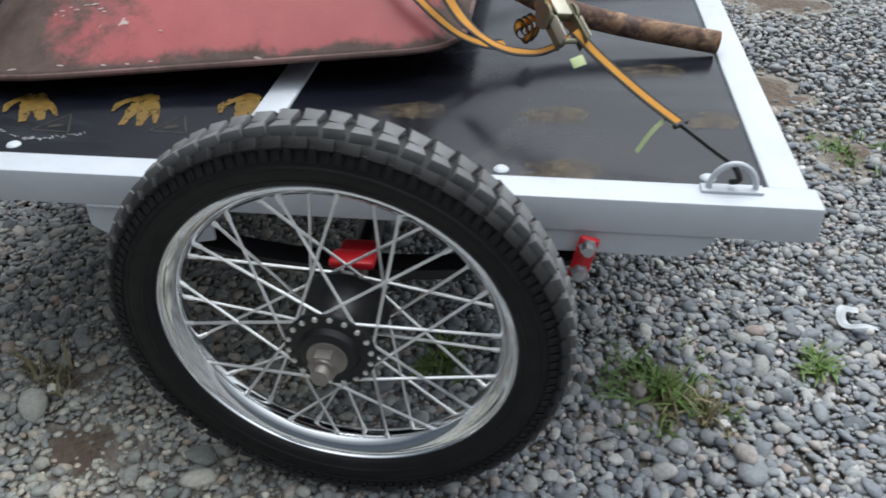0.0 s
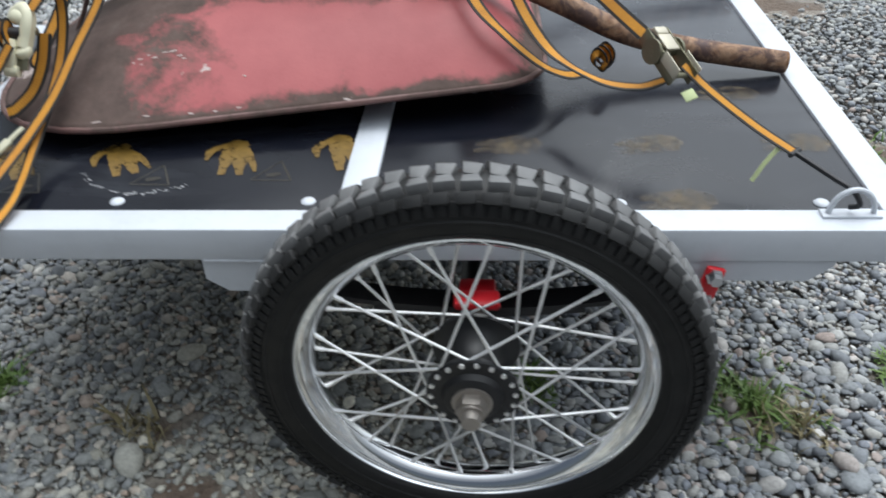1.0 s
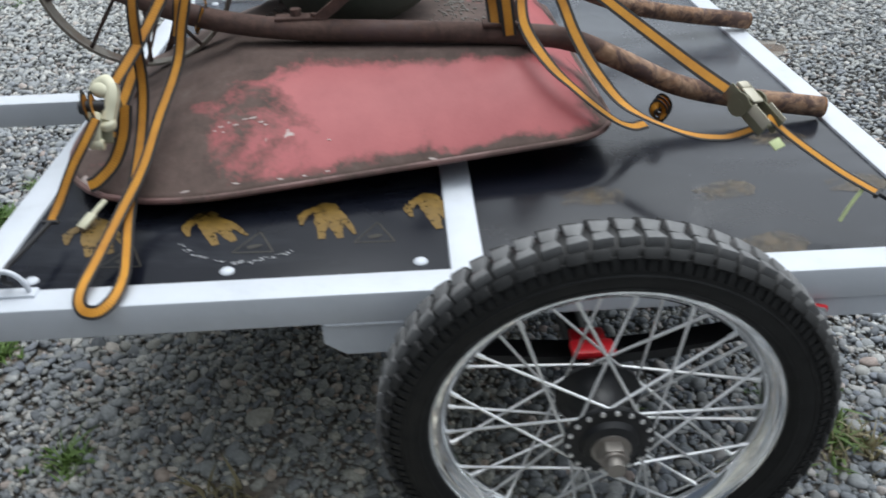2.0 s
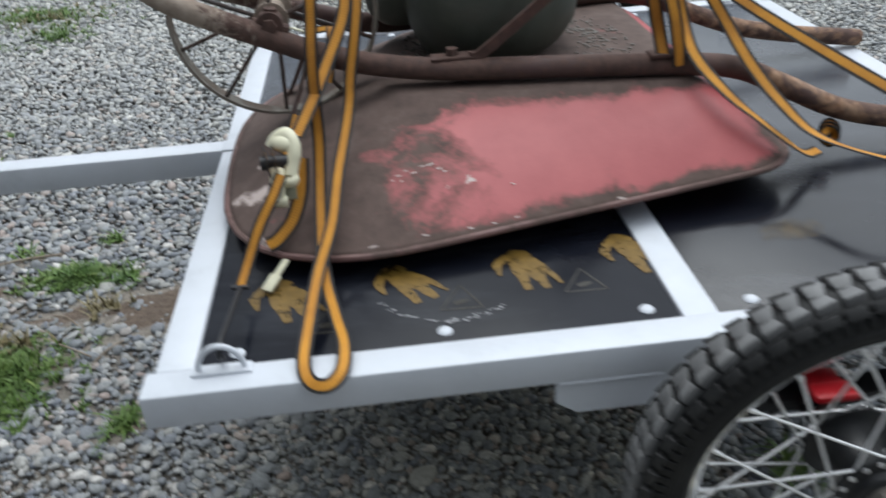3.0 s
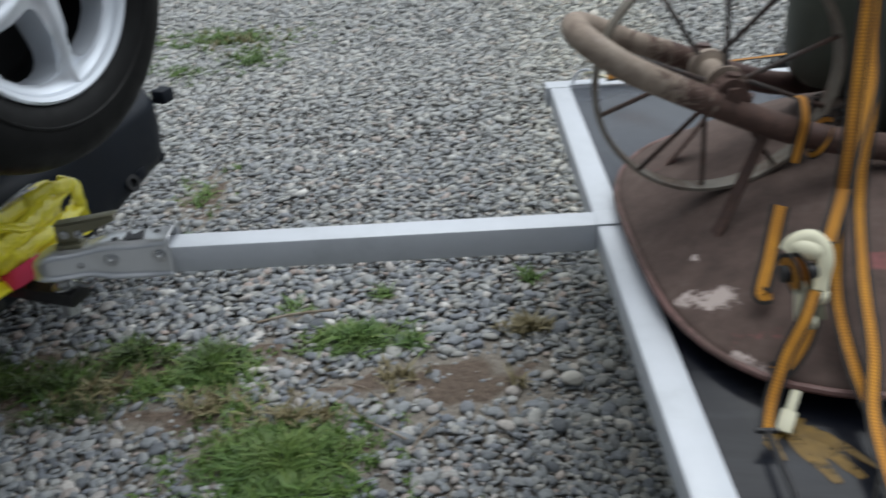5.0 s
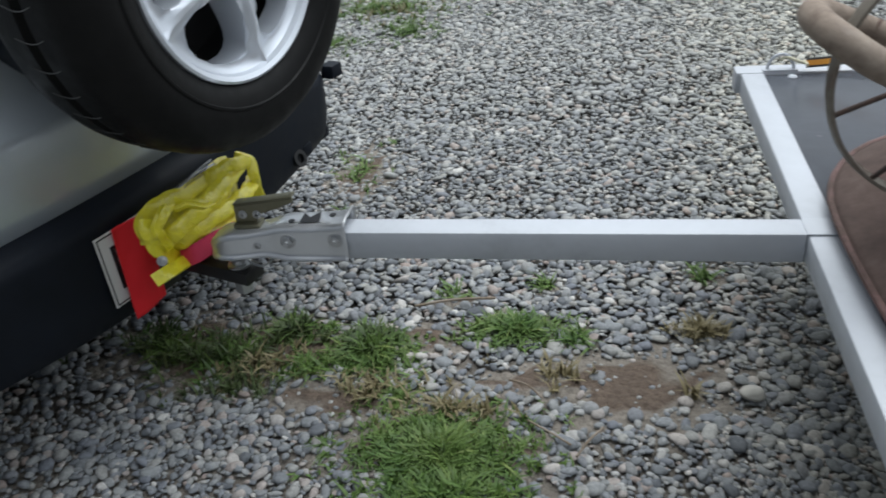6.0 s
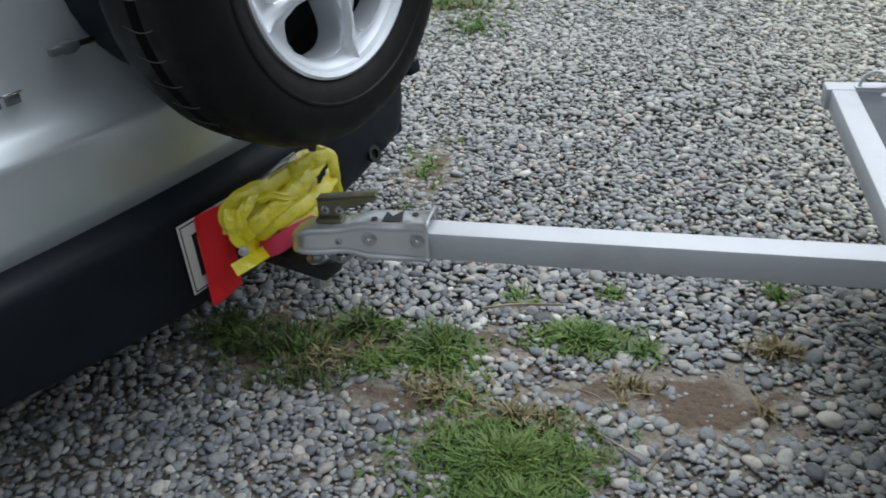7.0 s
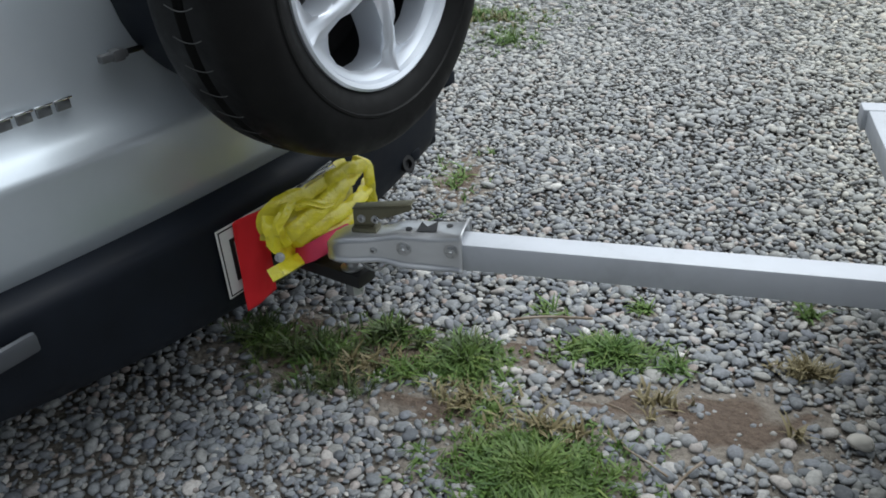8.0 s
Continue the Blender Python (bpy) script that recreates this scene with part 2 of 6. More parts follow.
def gravel_material():
    mat = material("gravel_stones", (0.25, 0.25, 0.24), 0.75)
    n = Nodes(mat)
    g = n.add("ShaderNodeNewGeometry")
    stone = n.ramp(g.outputs["Random Per Island"], (0.0, (0.115, 0.125, 0.14)), (0.2, (0.27, 0.285, 0.295)), (0.4, (0.19, 0.205, 0.235)), (0.55, (0.36, 0.355, 0.33)), (0.7, (0.24, 0.255, 0.265)), (0.85, (0.44, 0.44, 0.425)), (0.95, (0.34, 0.275, 0.245)), (1.0, (0.60, 0.59, 0.56)))
    speck = n.noise(130, 5, 0.7)
    n.colour(n.mix(1.0, stone, n.ramp(speck, (0.25, (0.62, 0.62, 0.62)), (0.75, (1.25, 1.25, 1.25))), "MULTIPLY"))
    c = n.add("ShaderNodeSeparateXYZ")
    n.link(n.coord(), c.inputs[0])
    paler = n.add("ShaderNodeMapRange")
    paler.inputs["From Min"].default_value, paler.inputs["From Max"].default_value = 1.4, 3.0
    n.link(c.outputs["Y"], paler.inputs["Value"])
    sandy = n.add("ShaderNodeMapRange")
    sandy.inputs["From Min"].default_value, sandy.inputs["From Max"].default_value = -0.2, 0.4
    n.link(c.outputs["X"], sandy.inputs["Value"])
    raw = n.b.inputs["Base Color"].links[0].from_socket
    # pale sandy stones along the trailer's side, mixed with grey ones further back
    # their colour is also brightened to offset the trailer's deep shade
    sandy_lift = n.mix(1.0, sandy.outputs["Result"], n.grey(n.mix(0.3, n.grey(c.outputs["X"], 0.7, 1.5, 1.0, 0.0), n.noise(6, 3)), 0.3, 0.75), "MULTIPLY")
    n.colour(n.mix(sandy_lift, raw, n.mix(1.0, raw, (1.30, 1.25, 1.10), "MULTIPLY")))
    # stones blend partly towards a pale warm grey between Y 1.4 and 3.0
    far_pale = n.mix(0.30, n.b.inputs["Base Color"].links[0].from_socket, (0.66, 0.65, 0.60))
    n.colour(n.mix(paler.outputs["Result"], n.b.inputs["Base Color"].links[0].from_socket, far_pale))
    n.bump(speck, 0.3, 0.0015)
    return mat


def soil_material():
    mat = material("gritty_soil", (0.12, 0.1, 0.08), 0.9)
    n = Nodes(mat)
    v = n.add("ShaderNodeTexVoronoi", Scale=42.0)
    n.link(n.coord(), v.inputs["Vector"])
    tone = n.ramp(v.outputs["Color"], (0.15, (0.13, 0.14, 0.15)), (0.55, (0.29, 0.30, 0.30)), (0.9, (0.46, 0.455, 0.43)))
    grit = n.ramp(n.noise(90, 6, 0.75), (0.3, (0.165, 0.143, 0.120)), (0.7, (0.300, 0.268, 0.228)))
    c = n.add("ShaderNodeTexCoord")
    far = n.add("ShaderNodeVectorMath")
    far.operation = "LENGTH"
    n.link(c.outputs["Object"], far.inputs[0])
    away = n.add("ShaderNodeMapRange")
    away.inputs["From Min"].default_value, away.inputs["From Max"].default_value = 3.0, 3.6
    n.link(far.outputs["Value"], away.inputs["Value"])
    pebbly = n.mix(n.grey(v.outputs["Distance"], 0.42, 0.66), tone, (0.15, 0.148, 0.14))
    place = n.add("ShaderNodeSeparateXYZ")
    n.link(c.outputs["Object"], place.inputs[0])
    behind = n.add("ShaderNodeMapRange")
    behind.inputs["From Min"].default_value, behind.inputs["From Max"].default_value = -0.2, -1.2
    n.link(place.outputs["Y"], behind.inputs["Value"])
    cover = n.mix(1.0, away.outputs["Result"], behind.outputs["Result"], "LIGHTEN")
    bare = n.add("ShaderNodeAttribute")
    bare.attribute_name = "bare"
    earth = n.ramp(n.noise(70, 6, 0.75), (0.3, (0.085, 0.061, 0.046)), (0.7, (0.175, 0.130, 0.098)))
    # near-black mix puts the shadow between stones into the soil colour
    gap_shade = n.mix(0.85, grit, (0.025, 0.024, 0.022))
    n.colour(n.mix(cover, n.mix(n.grey(bare.outputs["Fac"], 0.88, 0.97), n.mix(n.grey(bare.outputs["Fac"], 0.05, 0.5), gap_shade, grit), earth), pebbly))
    n.bump(n.mix(0.5, n.grey(v.outputs["Distance"], 0.0, 0.7, 1.0, 0.0), n.noise(120, 4)), 0.8, 0.02)
    return mat


M["gravel"] = gravel_material()
M["soil"] = soil_material()


# ---------------------------------------------------------------- ground
def fast_mesh(name, V, T):
    """A mesh from an array of points and an array of equal-sided faces."""
    V, T = np.asarray(V, np.float32), np.asarray(T, np.int32)
    me = bpy.data.meshes.new(name)
    k = T.shape[1]
    me.vertices.add(len(V))
    me.vertices.foreach_set("co", V.ravel())
    me.loops.add(T.size)
    me.loops.foreach_set("vertex_index", T.ravel())
    me.polygons.add(len(T))
    me.polygons.foreach_set("loop_start", np.arange(0, T.size, k, dtype=np.int32))
    me.polygons.foreach_set("loop_total", np.full(len(T), k, dtype=np.int32))
    me.update(calc_edges=True)
    me.validate()
    me.shade_smooth()
    return me


def ico(sub):
    bm = bmesh.new()
    bmesh.ops.create_icosphere(bm, subdivisions=sub, radius=1)
    bm.verts.index_update()
    V = np.array([v.co[:] for v in bm.verts])
    T = np.array([[v.index for v in f.verts] for f in bm.faces])
    bm.free()
    return V, T


RNG = np.random.default_rng(7)
# bare soil and grass patches: x, y, radius x, radius y
DIRT = [(-0.22, 0.90, 0.20, 0.13), (-0.42, 0.91, 0.18, 0.06), (-0.85, 0.83, 0.17, 0.07), (-1.22, 0.98, 0.24, 0.14), (-0.70, 1.05, 0.10, 0.05), (0.35, 0.075, 0.07, 0.04), (0.44, -0.085, 0.09, 0.045), (1.80, 1.42, 0.10, 0.16), (-0.62, 0.72, 0.24, 0.12), (-1.0, 1.0, 0.2, 0.1), (2.0, 2.2, 0.2, 0.15)]
GRASS = [(-0.62, 0.70, 0.17, 0.11), (-0.84, 1.00, 0.10, 0.07), (-0.50, 1.09, 0.10, 0.05), (-1.16, 0.93, 0.17, 0.10), (-1.02, 1.06, 0.10, 0.06), (-0.36, 1.06, 0.03, 0.04), (-0.09, 1.09, 0.06, 0.025), (1.37, 0.15, 0.10, 0.10), (-1.50, 3.95, 0.55, 0.28), (-1.24, 3.52, 0.20, 0.22), (0.00, 0.18, 0.05, 0.05), (-1.08, 1.92, 0.10, 0.22), (1.65, 0.23, 0.04, 0.05), (-0.24, 0.49, 0.07, 0.05), (-0.66, 1.2, 0.05, 0.03), (-0.44, 1.26, 0.05, 0.03), (-0.05, 1.32, 0.05, 0.05), (1.9, 1.05, 0.1, 0.12)]


def patch(x, y, spots):
    """How far (0 to 1) each point lies inside the nearest spot."""
    best = np.zeros_like(x)
    for cx, cy, rx, ry in spots:
        wob = 1 + 0.25 * np.sin(7 * np.arctan2((y - cy) / ry, (x - cx) / rx) + cx * 9) + 0.15 * np.sin(x * 61 + cy) * np.sin(y * 53)
        best = np.maximum(best, np.clip(1.35 - np.hypot((x - cx) / rx, (y - cy) / ry) / wob, 0, 1))
    return best


def stones(x0, x1, y0, y1, step, size, sub, keep, sink=0.35, shun=1.15):
    """Rounded pebbles scattered over a stretch of ground."""
    gx, gy = np.meshgrid(np.arange(x0, x1, step), np.arange(y0, y1, step * 0.9))
    gx = gx + (np.arange(gx.shape[0]) % 2)[:, None] * step / 2
    x = (gx + RNG.uniform(-0.42, 0.42, gx.shape) * step).ravel()
    y = (gy + RNG.uniform(-0.42, 0.42, gx.shape) * step).ravel()
    ok = (RNG.random(x.size) < keep) & (RNG.random(x.size) > patch(x, y, DIRT) * shun) & (RNG.random(x.size) > patch(x, y, GRASS) * 0.7 * shun)
    x, y = x[ok], y[ok]
    n = x.size
    B, T = ico(sub)
    shapes = []
    for i in range(9):
        d = np.array([noise.noise(Vector(v) * 1.1 + Vector((i * 7.3, 0, 0))) for v in B])
        shapes.append(B * (1 + 0.32 * d)[:, None])
    S = np.array(shapes)[RNG.integers(0, 9, n)]
    r = size * np.clip(RNG.lognormal(0, 0.33, n), 0.5, 2.1)
    ax = np.stack([r * RNG.uniform(0.98, 1.55, n), r * RNG.uniform(0.75, 1.10, n), r * RNG.uniform(0.34, 0.58, n)], 1)
    P = S * ax[:, None, :]
    tilt, turn, rollz = RNG.normal(0, 0.28, n), RNG.uniform(0, 6.283, n), RNG.normal(0, 0.22, n)
    c, s = np.cos(tilt)[:, None], np.sin(tilt)[:, None]
    P = np.stack([P[..., 0] * c + P[..., 2] * s, P[..., 1], -P[..., 0] * s + P[..., 2] * c], -1)
    c, s = np.cos(rollz)[:, None], np.sin(rollz)[:, None]
    P = np.stack([P[..., 0], P[..., 1] * c - P[..., 2] * s, P[..., 1] * s + P[..., 2] * c], -1)
    c, s = np.cos(turn)[:, None], np.sin(turn)[:, None]
    P = np.stack([P[..., 0] * c - P[..., 1] * s, P[..., 0] * s + P[..., 1] * c, P[..., 2]], -1)
    P += np.stack([x, y, -0.012 + ax[:, 2] * (1 - sink) * RNG.uniform(0.4, 1.5, n)], 1)[:, None, :]
    Fs = T[None] + (np.arange(n) * len(B))[:, None, None]
    return P.reshape(-1, 3), Fs.reshape(-1, 3)


def stack(*geos):
    V, T, n = [], [], 0
    for v, t in geos:
        V.append(v)
        T.append(t + n)
        n += len(v)
    return np.concatenate(V), np.concatenate(T)


def ground_sheet():
    bm = bmesh.new()
    xs = [-900, -80, -14, -7, -4.2, -3] + [-2 + 0.06 * i for i in range(71)] + [3, 4.2, 7, 14, 80, 900]
    ys = [-900, -80, -14, -4, -1] + [-0.3 + 0.06 * i for i in range(45)] + [3, 4, 5, 6.2, 9, 22, 80, 900]
    bare = lambda x, y: float(patch(np.array([x]), np.array([y]), DIRT + GRASS)[0])
    def fill(x, y):
        """Fine earth and sand that lies between the stones near the trailer."""
        side = (0.84 - 0.5 * max(0, min(1, (x - 0.9) / 0.3))) * max(0, min(1, (x + 0.20) / 0.4)) * max(0, min(1, (1.5 - y) / 0.5))
        front = 0.40 * max(0, min(1, (0.95 - y) / 0.25)) * max(0, min(1, (-0.05 - x) / 0.2))
        return max(side, front, 1.6 * bare(x, y))

    grid = [[bm.verts.new((x, y, -0.021 + 0.0125 * min(1, max(0.55 * fill(x, y), 1.6 * bare(x, y))) + 0.003 * noise.noise(Vector((x * 5, y * 5, 0))))) for x in xs] for y in ys]
    for j in range(len(ys) - 1):
        for i in range(len(xs) - 1):
            bm.faces.new((grid[j][i], grid[j][i + 1], grid[j + 1][i + 1], grid[j + 1][i]))
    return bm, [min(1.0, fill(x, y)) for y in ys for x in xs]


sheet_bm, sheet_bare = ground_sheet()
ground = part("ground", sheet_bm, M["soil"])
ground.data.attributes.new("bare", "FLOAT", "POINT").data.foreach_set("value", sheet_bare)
tagged(ground, "gravel driveway soil with bare brown patches", "ground", kind="structure")
gravel = new("gravel", fast_mesh("gravel", *stack(
    stones(-1.35, 0.3, 0.42, 0.75, 0.0165, 0.0077, 2, 0.99),
    stones(-1.35, 0.3, 0.75, 1.35, 0.0180, 0.0086, 2, 0.99),
    stones(-1.35, 0.3, -0.25, 0.42, 0.0175, 0.0078, 1, 0.98),
    stones(-1.35, 0.3, 1.35, 2.3, 0.0188, 0.0090, 1, 0.99),
    stones(-2.0, -1.35, -0.25, 2.3, 0.0225, 0.0102, 1, 0.98),
    stones(0.9, 2.0, -0.15, 0.40, 0.0165, 0.0074, 2, 0.98),
    stones(2.0, 2.2, -0.25, 0.40, 0.0165, 0.0074, 1, 0.98),
    stones(0.9, 2.0, -0.25, -0.15, 0.0165, 0.0074, 1, 0.98),
    stones(0.3, 0.9, -0.25, 0.40, 0.0165, 0.0074, 1, 0.98),
    stones(0.3, 2.2, 0.40, 0.75, 0.0165, 0.0074, 1, 0.98),
    stones(0.3, 2.2, 0.75, 2.3, 0.0185, 0.0084, 1, 0.97),
    stones(-2.0, 0.3, -0.25, 2.3, 0.017, 0.0052, 1, 0.62, 0.2, 0.70),
    stones(-0.1, 2.2, -0.2, 0.9, 0.0120, 0.0047, 1, 0.85, 0.2, 0.8),
    stones(0.05, 2.0, -0.25, 0.40, 0.062, 0.0118, 2, 0.75, 0.15),
    stones(-2.8, 1.8, 2.3, 3.5, 0.0205, 0.0098, 1, 0.98),
    stones(1.8, 3.2, 2.3, 3.5, 0.020, 0.0090, 1, 0.98),
    stones(-3.6, -2.8, 2.3, 3.5, 0.025, 0.0115, 1, 0.98),
    stones(-3.6, 2.6, 3.5, 5.6, 0.0270, 0.0126, 1, 0.98),
    stones(-2.0, 2.2, -1.5, -0.25, 0.030, 0.0135, 1, 0.98),
    stones(-3.4, -2.0, -0.35, 2.3, 0.026, 0.012, 1, 0.97),
    stones(2.2, 3.2, -0.35, 2.3, 0.0185, 0.0080, 1, 0.97),
)))
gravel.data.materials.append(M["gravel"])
tagged(gravel, "loose rounded grey river gravel covering the driveway", "gravel", kind="stuff")

# ---------------------------------------------------------------- trailer
H, W, L = 0.455, 1.53, 1.492        # top of the frame, width, length
RAIL = 0.051
trailer = thing("utility_trailer", (0.75, W / 2, 0), "small white-painted steel utility trailer with black plywood deck", "trailer")


def rail(x0, x1, y0, y1, z0=H - RAIL, z1=H, bevel=0.004):
    return box(x0, x1, y0, y1, z0, z1, bevel)


for y in (0, W - RAIL):
    part("side_rail", rail(0, L, y, y + RAIL), M["white"], trailer)
for x in (0.010, L - 0.008 - RAIL):
    part("end_rail", rail(x, x + RAIL, RAIL, W - RAIL, H - RAIL, H - 0.001), M["white"], trailer)
part("cross_bar", rail(0.702, 0.752, RAIL, W - RAIL, H - RAIL, H - 0.002), M["white"], trailer)
part("tongue", join(rail(-0.80, 0.0095, W / 2 - RAIL / 2, W / 2 + RAIL / 2, H - RAIL, H + 0.0025), box(0.008, 0.063, W / 2 - RAIL / 2, W / 2 + RAIL / 2, H - 0.0005, H + 0.003, 0.001)), M["white"], trailer)
for x0, x1 in ((0.0612, 0.7018), (0.7522, L - 0.0592)):
    part("deck_panel", box(x0, x1, RAIL + 0.0004, W - RAIL - 0.0004, H - 0.022, H - 0.006, 0.0008), M["deck"] if x0 < 0.5 else M["deck_rear"], trailer, "black film-faced plywood deck panel" if x0 < 0.5 else "dusty black film-faced plywood deck panel with painted sky sheen")


def tie_ring(x, y):
    """Half a ring of round bar on a small foot plate, painted over."""
    arc = [(x + 0.029 * math.cos(a), y, H + 0.002 + 0.036 * math.sin(a)) for a in np.linspace(0, math.pi, 17)]
    return join(tube(arc, 0.0038, 10, up=(0, 1, 0)), box(x - 0.038, x + 0.038, y - 0.010, y + 0.010, H - 0.001, H + 0.004, 0.001))


for x, y in ((0.098, 0.040), (1.385, 0.036), (0.098, W - 0.04), (1.385, W - 0.036)):
    part("tie_ring", tie_ring(x, y), M["white"], trailer)


def screw_head():
    return lathe([(0.0, 0.004), (0.004, 0.0042), (0.0085, 0.0028), (0.0105, 0.0006), (0.0105, -0.002), (0.0, -0.002)], 16, closed=False)


screw_mesh = to_mesh("screw", screw_head())
screw_mesh.materials.append(M["white"])
for x, y in ((0.112, 0.079), (0.386, 0.079), (0.661, 0.079), (0.806, 0.077), (1.092, 0.073), (1.362, 0.074), (0.120, 1.46), (0.385, 1.46), (0.662, 1.46), (1.075, 1.46), (0.985, 0.62), (0.79, 0.62)):
    part("screw", screw_mesh, M["white"], trailer, m=Matrix.Translation((x, y, H - 0.0055)))


def hanger(x0, x1, drop, front, back, y):
    """A gusset plate under the rail that holds one end of the spring."""
    outline = [(x0, H - RAIL), (x1, H - RAIL), (x1, H - RAIL - back), (x1 - 0.03, H - RAIL - drop), (x0 + 0.03, H - RAIL - drop), (x0, H - RAIL - front)]
    bm = bmesh.new()
    a = [bm.verts.new((x, y, z)) for x, z in outline]
    f = bm.faces.new(a)
    r = bmesh.ops.extrude_face_region(bm, geom=[f])
    bmesh.ops.translate(bm, verts=[v for v in r["geom"] if isinstance(v, bmesh.types.BMVert)], vec=(0, 0.006, 0))
    bmesh.ops.bevel(bm, geom=bm.edges[:], offset=0.0012, segments=1, affect="EDGES")
    return bm


def weld(path, r=0.0035):
    pts = []
    for i, p in enumerate(smooth_path(path, 24)):
        pts.append(p + Vector((0, 0, 0.0008 * math.sin(i * 2.1))))
    return tube(pts, r, 8)


def suspension(y, s):
    """Spring, hangers and shackle on one side; s is +1 on the near side."""
    part("front_hanger", hanger(0.52, 0.70, 0.056, 0.035, 0.05, y), M["white"], trailer)
    part("rear_hanger", hanger(1.10, 1.37, 0.034, 0.03, 0.008, y), M["white"], trailer)
    part("weld_bead", weld([(0.525, y - 0.001 * s, H - RAIL - 0.001), (0.66, y - 0.001 * s, H - RAIL - 0.001)]), M["white"], trailer)
    leaf = [(0.60, y + 0.03, 0.352), (0.75, y + 0.03, 0.320), (0.90, y + 0.03, 0.308), (1.05, y + 0.03, 0.318), (1.20, y + 0.03, 0.345)]
    spring = part("leaf_spring", sweep(smooth_path(leaf, 8), [(-0.02, -0.004), (0.02, -0.004), (0.02, 0.004), (-0.02, 0.004)]), M["black"], trailer)
    part("second_leaf", sweep(smooth_path([(x, yy, z - 0.009) for x, yy, z in leaf[1:4]], 8), [(-0.02, -0.004), (0.02, -0.004), (0.02, 0.004), (-0.02, 0.004)]), M["black"], spring)
    m = Matrix.Translation((1.207, y - 0.012 * s, 0.372)) @ Matrix.Rotation(radians(12), 4, "Y")
    shackle = part("shackle", box(-0.013, 0.013, -0.005, 0.005, -0.035, 0.030, 0.004, m), M["red_part"], trailer, "red shackle plate")
    for dz in (-0.022, 0.018):
        part("shackle_bolt", moved(lathe([(0.0, 0.010), (0.008, 0.010), (0.008, 0.0), (0.012, 0.0), (0.012, -0.004), (0, -0.004)], 6, closed=False), m @ Matrix.Translation((0, -0.008 * s, dz)) @ Matrix.Rotation(radians(90 * s), 4, "X")), M["steel"], shackle)
    part("spring_clamp", join(box(0.866, 0.930, y - 0.030, y + 0.004, 0.338, 0.352, 0.006), box(0.872, 0.924, y - 0.002, y + 0.040, 0.331, 0.344, 0.005)), M["red_part"], trailer, "red spring clamp plate")


suspension(0.004, 1)
suspension(W - 0.010, -1)
part("axle", tube([(0.892, 0.0, 0.298), (0.892, W, 0.298)], 0.02, 14), M["black"], trailer)

# -- spoked wheels
HUB_Z = 0.302


def tyre_body():
    # (radius, height across the tread)
    prof = []
    for i in range(41):
        a = -2.35 + 4.7 * i / 40
        prof.append((0.2605 + 0.0375 * math.cos(a) * (0.97 if abs(a) < 0.5 else 1.0), 0.0405 * math.sin(a) * (1.0 if abs(a) > 0.9 else 0.98)))
    prof += [(0.2330, 0.024), (0.2330, -0.024)]
    out = lathe(prof, 112)
    for h in (-1, 1):  # moulded ridges round the sidewall
        out = join(out, lathe([(0.2625, h * 0.0402), (0.2645, h * 0.0418), (0.2665, h * 0.0400)], 112))
        out = join(out, lathe([(0.2440, h * 0.0366), (0.2455, h * 0.0384), (0.2475, h * 0.0378)], 112))
    return out


def tread_blocks(rows):
    """Rows of knobs with open grooves between them: height, offset, width, length, tilt, radius."""
    V = ([], [])
    n = 64
    for i in range(n):
        a = 2 * math.pi * i / n
        for row, (h, off, w, l, tip, r) in enumerate(rows):
            aa = a + off * 2 * math.pi / n
            b = box(-l / 2, l / 2, -w / 2, w / 2, -0.008, 0.0052, 0.0012)
            wide = [(x * (1.0 + 0.16 * (1 if (y > 0) == (h > 0) else -1)), y, z) for x, y, z in b[0]]
            b = moved((wide, b[1]), Matrix.Rotation(radians((7 if row % 2 else -7) + random.uniform(-1.5, 1.5)), 4, "Z"))
            m = Matrix.Rotation(aa, 4, "Z") @ Matrix(((0, 0, 1, r), (1, 0, 0, 0), (0, 1, 0, h), (0, 0, 0, 1))) @ Matrix.Rotation(radians(-tip), 4, "X")
            V[1].extend([tuple(q + len(V[0]) for q in f) for f in b[1]])
            V[0].extend(moved(b, m)[0])
    return V


def shoulder_ribs():
    """Fine radial ribs where the tread meets the sidewalls."""
    V = ([], [])
    b = box(-0.0050, 0.0050, -0.0085, 0.0085, -0.004, 0.0016, 0.001)
    for i in range(128):
        for s in (-1, 1):
            aa = 2 * math.pi * (i + 0.25) / 128
            m = Matrix.Rotation(aa, 4, "Z") @ Matrix(((0, 0, 1, 0.2790), (1, 0, 0, 0), (0, 1, 0, s * 0.0365), (0, 0, 0, 1))) @ Matrix.Rotation(radians(-66 * s), 4, "X")
            V[1].extend([tuple(q + len(V[0]) for q in f) for f in b[1]])
            V[0].extend(moved(b, m)[0])
    return V


def rim_profile():
    half = [(0.2375, 0.0215), (0.2395, 0.0240), (0.2375, 0.0266), (0.2340, 0.0262), (0.2322, 0.0245), (0.2312, 0.0170), (0.2285, 0.0165), (0.2272, 0.0205), (0.2245, 0.0212), (0.2185, 0.0178), (0.2110, 0.0100), (0.2085, 0.0)]
    inner = [(r + 0.0035, h * 0.86) for r, h in half[8:]][::-1]
    top = half + [(r, -h) for r, h in half[:-1]][::-1]
    back = [(r, -h) for r, h in inner[1:]][::-1]
    return top + back + inner


